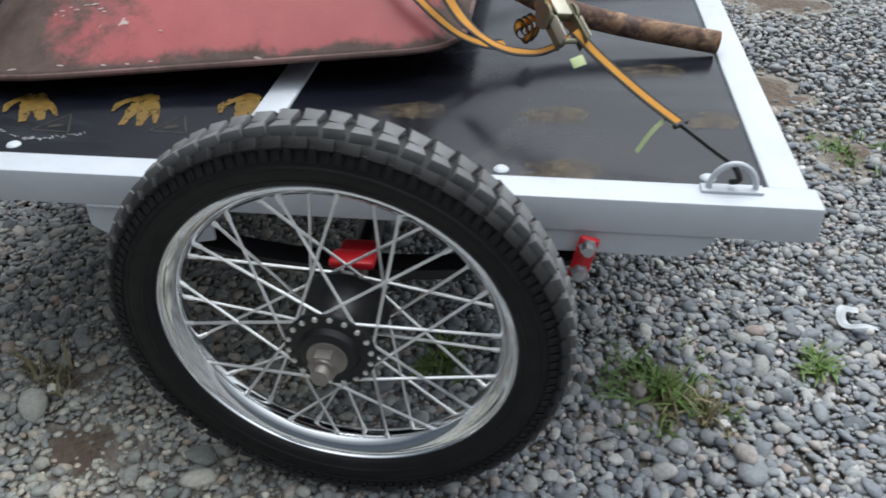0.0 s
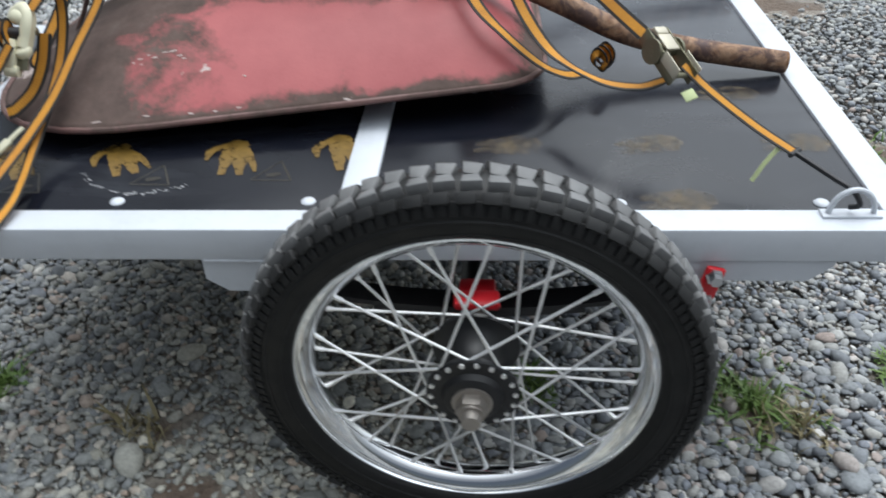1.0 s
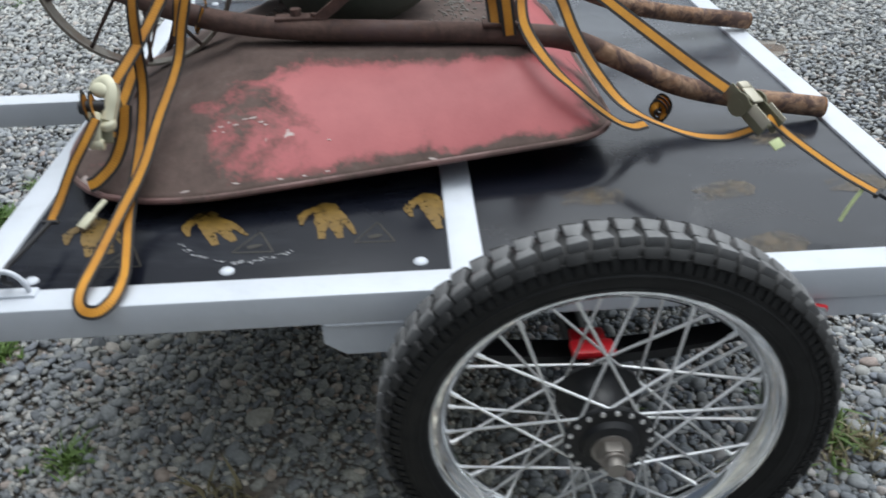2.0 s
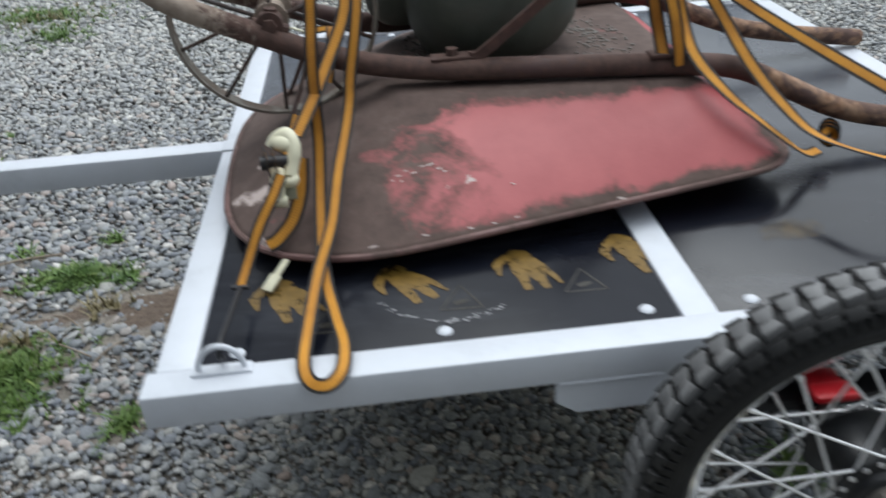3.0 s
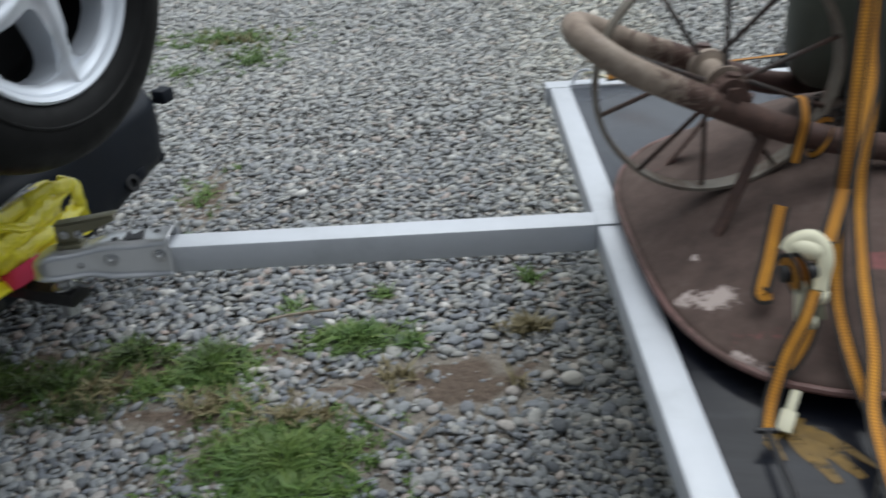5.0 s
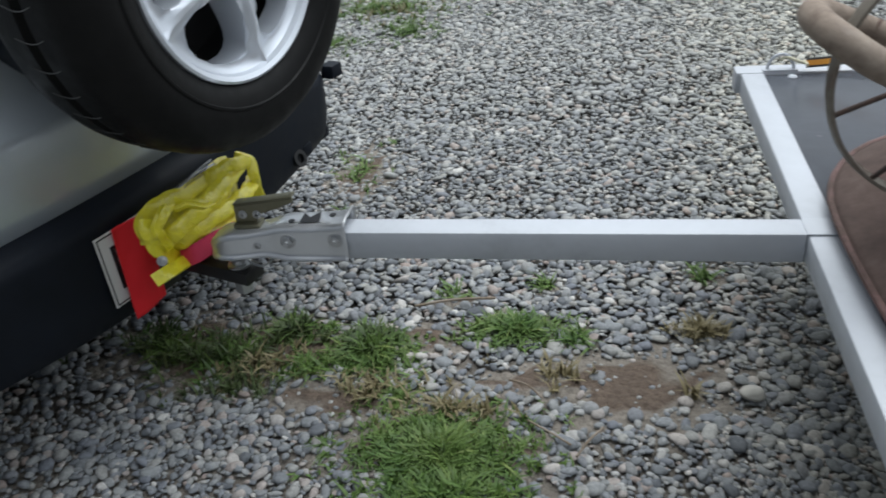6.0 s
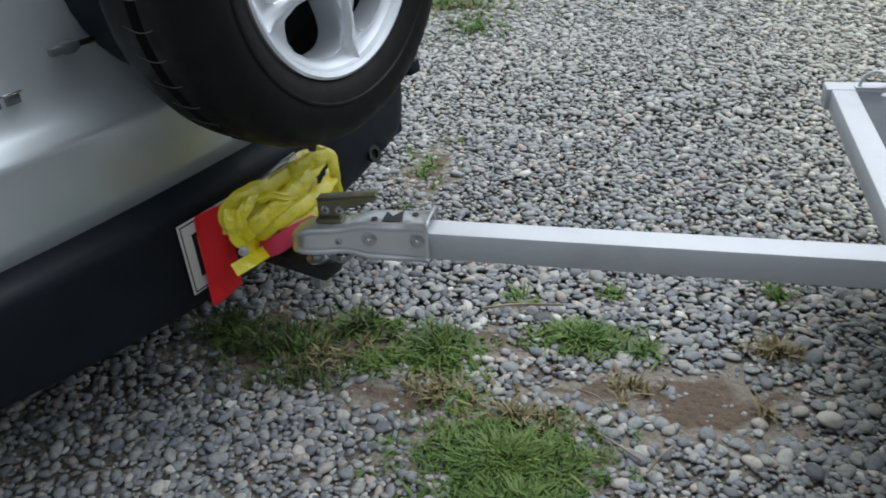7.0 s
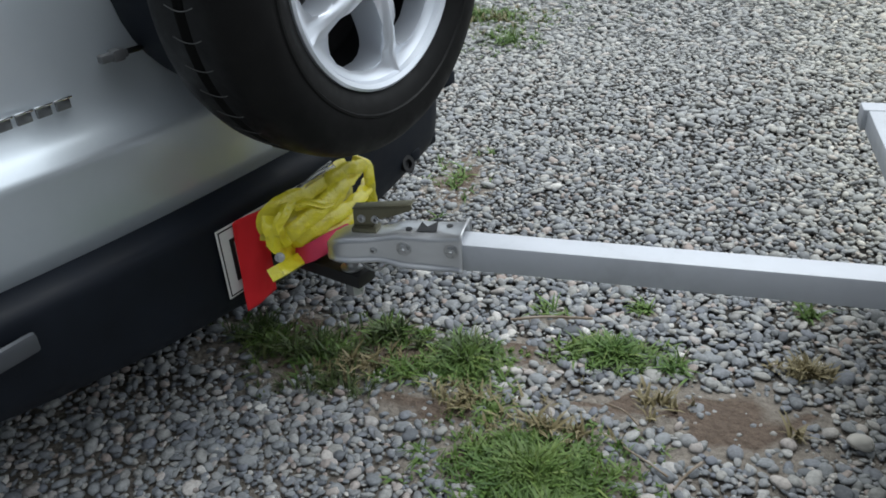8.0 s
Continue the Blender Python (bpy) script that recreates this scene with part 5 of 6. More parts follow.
def stamp(x, y, turn, size, key):
    """A smeared stamp: a bowed back with four prongs."""
    g = join(
        blob_stroke([(-0.032, 0.026), (-0.008, 0.046), (0.012, 0.034)], [0.008, 0.015, 0.014], 0.0004),
        blob_stroke([(0.0, 0.034), (0.022, -0.006), (0.046, -0.062)], [0.017, 0.016, 0.006], 0.0007),
        blob_stroke([(-0.008, 0.026), (0.000, -0.012), (0.014, -0.068)], [0.015, 0.013, 0.006], 0.0010),
        blob_stroke([(0.016, 0.026), (0.044, -0.006), (0.070, -0.048)], [0.010, 0.008, 0.003], 0.0013),
        blob_stroke([(-0.030, 0.028), (-0.040, 0.004), (-0.034, -0.026)], [0.009, 0.009, 0.003], 0.0016),
    )
    if key == "tan":  # rubbed until only a smeared palm is left
        g = join(
            blob_stroke([(0.0, 0.045), (0.004, 0.02), (0.002, -0.012)], [0.012, 0.034, 0.030], 0.0004),
            blob_stroke([(-0.010, 0.0), (-0.012, -0.03), (-0.016, -0.066)], [0.020, 0.015, 0.006], 0.0007),
            blob_stroke([(0.010, 0.0), (0.012, -0.034), (0.010, -0.074)], [0.020, 0.016, 0.005], 0.0010),
        )
    m = Matrix.Translation((x, y, H - 0.006)) @ Matrix.Rotation(radians(turn), 4, "Z") @ Matrix.Diagonal((size, size, 1, 1))
    part("deck_stamp", moved(g, m), M[key], trailer, "worn gold three-pronged stamp" if key == "gold" else "faded tan stamp")


for x, y in ((0.160, 0.197), (0.336, 0.206), (0.513, 0.214), (0.682, 0.228)):
    stamp(x, y, random.uniform(-12, 12), random.uniform(0.82, 0.95), "gold")
for x, y in ((0.953, 0.247), (1.168, 0.249), (1.184, 0.084), (1.390, 0.250), (1.33, 0.43)):
    stamp(x, y, -75 + random.uniform(-8, 8), 0.9, "tan")
# faint printed triangles beside the stamps
for x, y in ((0.228, 0.128), (0.415, 0.150), (0.594, 0.162)):
    ring = [(x - 0.030, y - 0.022), (x + 0.030, y - 0.024), (x + 0.004, y + 0.034)]
    edges = [blob_stroke([ring[i], ring[(i + 1) % 3]], [0.0012, 0.0016, 0.0012], 0.0005) for i in range(3)]
    edges.append(blob_stroke([(x - 0.010, y - 0.010), (x + 0.012, y - 0.004)], [0.004, 0.006, 0.002], 0.0008))
    part("deck_mark", moved(join(*edges), Matrix.Translation((0, 0, H - 0.006))), M["faint"], trailer, "faint printed triangle mark")
M["scuff"] = material("pale_scuff", (0.34, 0.34, 0.35), 0.7)
for k in range(44):
    u = random.random()
    cx, cy = 0.30 + 0.18 * u, 0.158 - 0.17 * u * (1 - u) - 0.03 * u + random.uniform(-0.006, 0.006)
    a, l = random.uniform(-0.9, 0.3), random.uniform(0.003, 0.012)
    pts = [(cx - l * math.cos(a) / 2, cy - l * math.sin(a) / 2), (cx + l * math.cos(a) / 2, cy + l * math.sin(a) / 2)]
    part("scuff", moved(blob_stroke(pts, [0.0004, random.uniform(0.0004, 0.0014), 0.0004], 0.0020), Matrix.Translation((0, 0, H - 0.006))), M["scuff"], trailer)

# ---------------------------------------------------------------- ratchet straps
M["web"] = webbing()
M["pale"] = material("pale_cream_handle", (0.66, 0.63, 0.46), 0.45)
M["zinc_plate"] = metal("pale_zinc_plate", (0.50, 0.46, 0.36), 0.4, 0.1, 0.3)
M["label"] = material("green_label", (0.46, 0.52, 0.26), 0.6)


def strap_piece(path, n=10, w=0.024, face=(-0.05, -0.75, 0.66), name="webbing"):
    """Flat webbing along a path, with a mark across it for the woven edges."""
    pts = smooth_path(path, n)
    sec = [(-w / 2, -0.0008), (-w * 0.31, -0.0011), (0, -0.0011), (w * 0.31, -0.0011), (w / 2, -0.0008), (w / 2, 0.0008), (w * 0.31, 0.0011), (0, 0.0011), (-w * 0.31, 0.0011), (-w / 2, 0.0008)]
    V, Fs = sweep(pts, sec, up=face if callable(face) else (lambda u: face))
    me = to_mesh(name, (V, Fs), 60)
    a = me.attributes.new("across", "FLOAT", "POINT")
    a.data.foreach_set("value", [abs(sec[i % len(sec)][0]) / (w / 2) for i in range(len(V))])
    run = [0.0]
    for p, q in zip(pts, pts[1:]):
        run.append(run[-1] + (q - p).length)
    me.attributes.new("along", "FLOAT", "POINT").data.foreach_set("value", [run[i // len(sec)] for i in range(len(V))])
    return me


def turning(a, b, lo=0.4, hi=0.7):
    """A face direction that turns from a to b along a strap."""
    return lambda u: Vector(a).lerp(Vector(b), max(0.0, min(1.0, (u - lo) / (hi - lo))))


def ratchet(m, parent):
    """Ratchet buckle: two side plates, spindle, spring handle."""
    body = part("ratchet", moved(join(box(-0.045, 0.045, -0.0205, -0.0185, -0.012, 0.014, 0.001), box(-0.045, 0.045, 0.0185, 0.0205, -0.012, 0.014, 0.001), tube([(0.012, -0.026, 0.0), (0.012, 0.026, 0.0)], 0.008, 12), tube([(-0.036, -0.021, 0.0), (-0.036, 0.021, 0.0)], 0.004, 10)), m), M["olive"], parent, "olive zinc ratchet frame")
    for y in (-0.0235, 0.0235):
        part("ratchet_gear", moved(moved(lathe([(0.0, -0.002), (0.019, -0.002), (0.019, 0.002), (0.0, 0.002)], 14, closed=False), Matrix.Translation((0.012, y, 0.0)) @ Matrix.Rotation(radians(90), 4, "X")), m), M["olive"], body)
    part("ratchet_handle", moved(join(box(0.000, 0.030, -0.013, 0.013, 0.013, 0.017, 0.002), box(0.030, 0.044, -0.012, 0.012, 0.010, 0.018, 0.003), box(-0.044, -0.006, -0.0225, -0.0205, 0.002, 0.020, 0.001), box(-0.044, -0.006, 0.0205, 0.0225, 0.002, 0.020, 0.001)), m), M["zinc_plate"], body, "pale zinc handle plate")
    return body


def strap_hook(a, b, parent):
    a, b = Vector(a), Vector(b)
    d = (b - a).normalized()
    s = d.cross(Vector((0, 0, 1))).normalized()
    pts = [a, a.lerp(b, 0.7), b, b + d * 0.014 - Vector((0, 0, 0.012)), b + d * 0.002 - Vector((0, 0, 0.024))]
    part("hook", join(tube(smooth_path(pts, 5), 0.0038, 8), tube([a - s * 0.012, a + s * 0.012], 0.0036, 8)), M["ink"], parent, "black coated wire hook")


rear_strap = thing("ratchet_strap", (1.15, 0.25, 0.455), "black and yellow ratchet strap tied from deck ring", "strap", "ratchet straps")
part("webbing", strap_piece([(1.321, 0.100, 0.513), (1.275, 0.135, 0.534), (1.215, 0.170, 0.572), (1.180, 0.190, 0.600)], face=(0.3, -0.5, 0.8), w=0.017), M["web"], rear_strap)
part("webbing", strap_piece([(1.150, 0.215, 0.615), (1.087, 0.335, 0.645), (0.96, 0.53, 0.722), (0.88, 0.60, 0.79), (0.815, 0.64, 0.88), (0.785, 0.66, 0.96)], face=(-0.25, -0.8, 0.5), w=0.021), M["web"], rear_strap)
part("webbing", strap_piece([(1.172, 0.186, 0.592), (1.153, 0.193, 0.575), (1.12, 0.205, 0.562), (1.07, 0.236, 0.560), (1.014, 0.335, 0.560), (0.972, 0.395, 0.600), (0.945, 0.46, 0.645), (0.925, 0.535, 0.70), (0.875, 0.60, 0.80), (0.83, 0.63, 0.92)], face=turning((0.33, -0.25, 0.85), (-0.3, -0.9, 0.3)), w=0.022), M["web"], rear_strap)
part("webbing", strap_piece([(0.815, 0.60, 0.94), (0.85, 0.59, 0.78), (0.862, 0.56, 0.70), (0.862, 0.49, 0.655), (0.893, 0.42, 0.612), (0.937, 0.385, 0.575), (0.995, 0.37, 0.530), (1.04, 0.40, 0.498), (1.073, 0.425, 0.490)], face=turning((-0.3, -0.9, 0.3), (0.33, -0.25, 0.85), 0.3, 0.6), w=0.022), M["web"], rear_strap)
part("webbing", strap_piece([(0.80, 0.545, 0.90), (0.81, 0.525, 0.80), (0.825, 0.500, 0.72), (0.832, 0.490, 0.672), (0.836, 0.488, 0.640)], face=(0.0, -0.9, 0.4)), M["web"], rear_strap)
part("webbing", strap_piece([(0.78, 0.59, 0.94), (0.79, 0.565, 0.82), (0.800, 0.535, 0.74), (0.808, 0.520, 0.69), (0.812, 0.500, 0.655)], face=(-0.3, -0.9, 0.3)), M["web"], rear_strap)
coil = [(1.098 + 0.0007 * i + 0.012 * math.cos(i * 0.55), 0.441 + 0.0012 * i, 0.503 + 0.014 * math.sin(i * 0.55)) for i in range(32)]
part("coiled_end", strap_piece(coil, n=3, face=(0.9, 0.3, 0.1), w=0.020), M["web"], rear_strap, "rolled-up loose end")
ratchet(Matrix.Translation((1.160, 0.203, 0.607)) @ Matrix.Rotation(radians(118), 4, "Z") @ Matrix.Rotation(radians(-28), 4, "Y") @ Matrix.Rotation(radians(12), 4, "X") @ Matrix.Scale(0.95, 4), rear_strap)
part("label_flap", box(-0.009, 0.009, -0.008, 0.008, -0.001, 0.001, 0.0005, Matrix.Translation((1.186, 0.158, 0.570)) @ Matrix.Rotation(radians(35), 4, "X") @ Matrix.Rotation(radians(25), 4, "Z")), M["label"], rear_strap, "pale green label")
part("hang_tag", sweep(smooth_path([(1.305, 0.110, 0.518), (1.285, 0.098, 0.500), (1.268, 0.088, 0.476)], 4), [(-0.003, -0.0004), (0.003, -0.0004), (0.003, 0.0004), (-0.003, 0.0004)], up=(0.3, -0.8, 0.5)), M["label"], rear_strap, "narrow pale green tag")
strap_hook((1.321, 0.100, 0.513), (1.381, 0.040, 0.490), rear_strap)

front_strap = thing("ratchet_strap", (0.24, 0.30, 0.455), "black and amber ratchet strap looped over wheelbarrow frame", "strap", "ratchet straps")
# one long loop: down from above, round a bight over the rail, and up again
part("webbing", strap_piece([(0.262, 0.47, 1.02), (0.253, 0.439, 0.90), (0.244, 0.407, 0.80), (0.238, 0.385, 0.74), (0.235, 0.374, 0.68), (0.234, 0.360, 0.62), (0.229, 0.318, 0.56), (0.227, 0.24, 0.512), (0.231, 0.175, 0.488), (0.244, 0.105, 0.475), (0.254, 0.050, 0.470), (0.251, 0.006, 0.464), (0.234, -0.012, 0.456), (0.213, -0.008, 0.458), (0.203, 0.022, 0.466), (0.209, 0.095, 0.478), (0.222, 0.18, 0.500), (0.245, 0.25, 0.538), (0.259, 0.325, 0.582), (0.275, 0.390, 0.622), (0.284, 0.424, 0.652), (0.290, 0.446, 0.690), (0.302, 0.472, 0.74), (0.313, 0.513, 0.80), (0.322, 0.589, 0.90), (0.33, 0.66, 1.0)], n=8, w=0.0195), M["web"], front_strap)
part("webbing", strap_piece([(0.310, 0.56, 0.98), (0.297, 0.502, 0.84), (0.290, 0.465, 0.78), (0.258, 0.415, 0.72), (0.232, 0.367, 0.68), (0.206, 0.325, 0.645)], w=0.022), M["web"], front_strap)
part("webbing", strap_piece([(0.180, 0.282, 0.605), (0.165, 0.262, 0.580), (0.142, 0.242, 0.545), (0.122, 0.215, 0.505), (0.110, 0.188, 0.482)], w=0.018), M["web"], front_strap)
part("webbing", strap_piece([(0.205, 0.345, 0.600), (0.200, 0.32, 0.560), (0.185, 0.295, 0.525), (0.160, 0.275, 0.503), (0.145, 0.272, 0.497)]), M["web"], front_strap)
part("webbing", strap_piece([(0.199, 0.455, 0.626), (0.185, 0.428, 0.594), (0.172, 0.402, 0.567), (0.158, 0.375, 0.542), (0.171, 0.375, 0.540)]), M["web"], front_strap)
part("webbing", strap_piece([(0.262, 0.602, 0.722), (0.262, 0.582, 0.722), (0.260, 0.562, 0.700), (0.255, 0.556, 0.670), (0.249, 0.549, 0.643)], w=0.017), M["web"], front_strap)
# the strap runs on over the load to the bar between the legs
part("webbing", strap_piece([(0.262, 0.470, 1.020), (0.340, 0.530, 1.075), (0.460, 0.570, 1.090), (0.620, 0.600, 1.060), (0.740, 0.615, 1.000), (0.790, 0.620, 0.930), (0.800, 0.625, 0.885)], n=8, face=turning((-0.5, -0.6, 0.6), (0.3, -0.2, 0.9), 0.05, 0.3), w=0.022), M["web"], front_strap)
band = [(0.292 + 0.012 * math.cos(a), 0.578 + 0.025 * math.sin(a), 0.668 + 0.025 * math.cos(a)) for a in np.linspace(0, 5.6, 15)]
part("webbing", strap_piece(band, n=3, face=(1, 0, 0.2), w=0.012), M["web"], front_strap)
grip = part("ratchet", join(box(-0.014, 0.014, -0.002, 0.002, -0.034, 0.034, 0.001, Matrix.Translation((0.184, 0.300, 0.592)) @ Matrix.Rotation(radians(-38), 4, "X")), tube([(0.158, 0.318, 0.612), (0.208, 0.322, 0.612)], 0.006, 10)), M["olive"], front_strap, "olive zinc ratchet frame")
bow = smooth_path([(0.161, 0.326, 0.626), (0.167, 0.332, 0.638), (0.183, 0.337, 0.646), (0.198, 0.333, 0.639), (0.205, 0.324, 0.624), (0.205, 0.314, 0.606), (0.206, 0.305, 0.592)], 7)
thick_grip = [(-0.009, -0.010), (0.007, -0.010), (0.010, -0.005), (0.011, 0.0), (0.010, 0.005), (0.007, 0.010), (-0.009, 0.010), (-0.010, 0.0)]
V, T = ico(3)
hood = ([(0.183 + v[0] * 0.0215, 0.324 + v[1] * 0.012 + v[2] * 0.004, 0.636 + v[2] * 0.0125) for v in V], [tuple(int(i) for i in t) for t in T])
foot = lathe([(0.0, -0.008), (0.012, -0.008), (0.0145, -0.004), (0.0145, 0.004), (0.011, 0.008), (0.0, 0.008)], 16, closed=False)
TURN = Matrix.Translation((0.184, 0.325, 0.620)) @ Matrix.Rotation(radians(-32), 4, "Z") @ Matrix.Scale(0.92, 4) @ Matrix.Translation((-0.184, -0.325, -0.620))
part("ratchet_handle", moved(join(sweep(bow, thick_grip, up=(-0.2, 0.65, 0.6)), hood, moved(foot, Matrix.Translation((0.206, 0.302, 0.587)) @ Matrix.Rotation(radians(25), 4, "X"))), TURN), M["pale"], grip, "cream ratchet handle", angle=55)
part("release_tab", join(box(-0.010, 0.010, -0.006, 0.006, -0.024, 0.024, 0.004, Matrix.Translation((0.172, 0.288, 0.588)) @ Matrix.Rotation(radians(4), 4, "Y") @ Matrix.Rotation(radians(-30), 4, "X")), tube([(0.164, 0.277, 0.566), (0.184, 0.277, 0.564)], 0.0085, 12)), M["pale"], grip, "cream release tab")
part("spindle_end", tube([(0.150, 0.308, 0.613), (0.190, 0.310, 0.613)], 0.0105, 14), M["ink"], grip)
roll = [(0.156 + 0.0009 * i, 0.307 + 0.0130 * math.cos(0.5 * i), 0.613 + 0.0130 * math.sin(0.5 * i)) for i in range(26)]
part("wound_webbing", strap_piece(roll, n=2, face=(0.95, 0.2, 0.1), w=0.026), M["web"], grip, "webbing wound on the spindle")
strap_hook((0.110, 0.188, 0.482), (0.100, 0.052, 0.490), front_strap)
part("hook_plate", join(box(-0.009, 0.009, -0.036, -0.006, -0.002, 0.003, 0.0015, Matrix.Translation((0.158, 0.240, 0.469)) @ Matrix.Rotation(radians(-33), 4, "Z") @ Matrix.Rotation(radians(22), 4, "X")), box(-0.0055, 0.0055, -0.008, 0.024, -0.002, 0.002, 0.0015, Matrix.Translation((0.158, 0.240, 0.469)) @ Matrix.Rotation(radians(-33), 4, "Z") @ Matrix.Rotation(radians(22), 4, "X"))), M["pale"], front_strap, "cream hook plate on the deck")


far_strap = thing("ratchet_strap", (0.25, 1.44, 0.455), "black and yellow strap hooked to far deck ring", "strap", "ratchet straps")
part("webbing", strap_piece([(0.150, 1.478, 0.474), (0.190, 1.468, 0.480), (0.260, 1.452, 0.492), (0.350, 1.400, 0.515), (0.430, 1.300, 0.556), (0.480, 1.150, 0.610), (0.490, 1.000, 0.655), (0.480, 0.915, 0.672), (0.470, 0.880, 0.665)], face=turning((-0.2, -0.7, 0.6), (-0.3, 0.3, 0.9), 0.2, 0.5), w=0.022), M["web"], far_strap)
part("hook", join(tube(smooth_path([(0.150, 1.478, 0.474), (0.128, 1.484, 0.480), (0.108, 1.488, 0.486), (0.096, 1.492, 0.478)], 5), 0.0038, 8), tube([(0.150, 1.466, 0.474), (0.150, 1.490, 0.474)], 0.0036, 8)), M["pale"], far_strap, "pale coated wire hook")

# ---------------------------------------------------------------- flag and wrapped tow strap on the hitch
HANG = Vector((-0.0106, 0.0273, -0.0272))        # both hang from the car, and sit with it
M["flag"] = material("red_cloth", (0.80, 0.014, 0.022), 0.75)
n = Nodes(M["flag"])
n.bump(n.noise(700, 2), 0.3, 0.0006)


def sheet(corners, nu=14, nv=18, wave=0.006):
    a, b, c, d = [Vector(p) for p in corners]
    nrm = (b - a).cross(d - a).normalized()
    rows = []
    for j in range(nv + 1):
        v = j / nv
        rows.append([a.lerp(b, i / nu).lerp(d.lerp(c, i / nu), v) + nrm * wave * (math.sin(5 * i / nu + 3 * v) + 0.6 * math.sin(9 * v - 2 * i / nu) + 0.5 * noise.noise(Vector((4 * i / nu, 7 * v, 0)))) for i in range(nu + 1)])
    return loft(rows)


flag = part("red_flag", sheet([(-1.188, 0.723, 0.481), (-1.141, 0.768, 0.498), (-1.146, 0.766, 0.306), (-1.184, 0.706, 0.290)], 24, 28, 0.0048), M["flag"])
flag.location = HANG
tagged(flag, "red cloth flag hanging over the number plate", "flag")
fl = flag.modifiers.new("thickness", "SOLIDIFY")
fl.thickness = 0.0018
M["yellow"] = material("yellow_strap", (0.70, 0.56, 0.012), 0.45)
n = Nodes(M["yellow"])
n.colour(n.ramp(n.noise(20, 6, 0.7), (0.25, (0.72, 0.60, 0.012)), (0.42, (0.90, 0.78, 0.010)), (0.66, (0.90, 0.80, 0.03)), (0.80, (0.88, 0.85, 0.42))))
n.b.inputs["Coat Weight"].default_value = 1.0
n.b.inputs["Coat Roughness"].default_value = 0.06
n.bump(n.mix(0.75, n.noise(420, 3), n.noise(48, 5, 0.6, distort=1.6)), 0.8, 0.008)
M["pink"] = material("pink_webbing", (0.66, 0.035, 0.10), 0.6)
bundle = thing("tow_strap_bundle", (-0.99, 0.70, 0.47), "yellow tow strap bundle tied over the hitch", "tow strap")
bundle.location = Vector((-0.99, 0.70, 0.47)) + HANG


def bundle_core():
    V, T = ico(4)
    turn = Matrix.Translation((-1.067, 0.845, 0.460)) @ Matrix.Rotation(radians(-19), 4, "Z")
    out = []
    for v in V:
        d = noise.noise(Vector(v) * 2.1) * 0.2 + noise.noise(Vector(v) * 5) * 0.12
        q = Vector((v[0] * 0.040, v[1] * 0.100, v[2] * 0.046 + v[1] * 0.018)) * (1 + d)
        out.append(turn @ q)
    return [tuple(v) for v in out], [tuple(int(i) for i in t) for t in T]


part("core", bundle_core(), M["yellow"], bundle, angle=180)
# flat turns of strap, folded the long way
TURNS = [
    ([(-1.109, 0.708, 0.462), (-1.102, 0.699, 0.505), (-1.074, 0.717, 0.537), (-1.050, 0.789, 0.528), (-1.035, 0.862, 0.529), (-1.033, 0.929, 0.519)], 0.030),
    ([(-1.105, 0.719, 0.435), (-1.069, 0.716, 0.469), (-1.040, 0.756, 0.488), (-1.019, 0.815, 0.503), (-1.008, 0.878, 0.514), (-1.011, 0.962, 0.508)], 0.032),
    ([(-1.105, 0.751, 0.410), (-1.054, 0.744, 0.452), (-1.025, 0.785, 0.462), (-1.006, 0.839, 0.464), (-0.991, 0.896, 0.470), (-0.997, 0.973, 0.467)], 0.028),
    ([(-1.089, 0.768, 0.414), (-1.048, 0.777, 0.437), (-1.027, 0.822, 0.429), (-1.008, 0.878, 0.428), (-0.999, 0.966, 0.408)], 0.026),
    ([(-1.083, 0.691, 0.522), (-1.078, 0.675, 0.497), (-1.078, 0.692, 0.453), (-1.083, 0.752, 0.405)], 0.030),
    ([(-1.066, 0.773, 0.527), (-1.062, 0.706, 0.527), (-1.066, 0.680, 0.501), (-1.069, 0.702, 0.454)], 0.022),
    ([(-1.025, 0.953, 0.518), (-0.994, 0.950, 0.512), (-0.986, 0.942, 0.473), (-0.999, 0.966, 0.408)], 0.024),
    ([(-1.045, 0.832, 0.528), (-1.017, 0.851, 0.538), (-0.999, 0.890, 0.533), (-0.994, 0.949, 0.509)], 0.026),
    ([(-1.060, 0.744, 0.519), (-1.036, 0.766, 0.515), (-1.020, 0.798, 0.493), (-1.012, 0.836, 0.493)], 0.018),
]
for k, (path, w) in enumerate(TURNS):
    h = w / 2
    sec = [(-h, -0.0016), (-h * 0.5, 0.0030), (0, 0.0012), (h * 0.45, 0.0036), (h, -0.0010), (h * 0.5, -0.0042), (-h * 0.5, -0.0040)]
    pts = [p + Vector((noise.noise(p * 35), noise.noise(p * 31), noise.noise(p * 33))) * 0.006 for p in smooth_path(path, 7)]
    part("strap_turn", sweep(pts, sec, up=lambda u: (0.62 + 0.2 * math.sin(5 * u + k), -0.65, 0.45 + 0.2 * math.cos(4 * u + k))), M["yellow"], bundle, angle=60)


def tape(path, w, mat, name, label):
    g = sweep(smooth_path(path, 6), [(-w / 2, -0.003), (0, -0.004), (w / 2, -0.003), (w / 2, 0.003), (0, 0.004), (-w / 2, 0.003)], up=lambda u: (0.1, -0.8, 0.55))
    part(name, g, mat, bundle, label, angle=50)


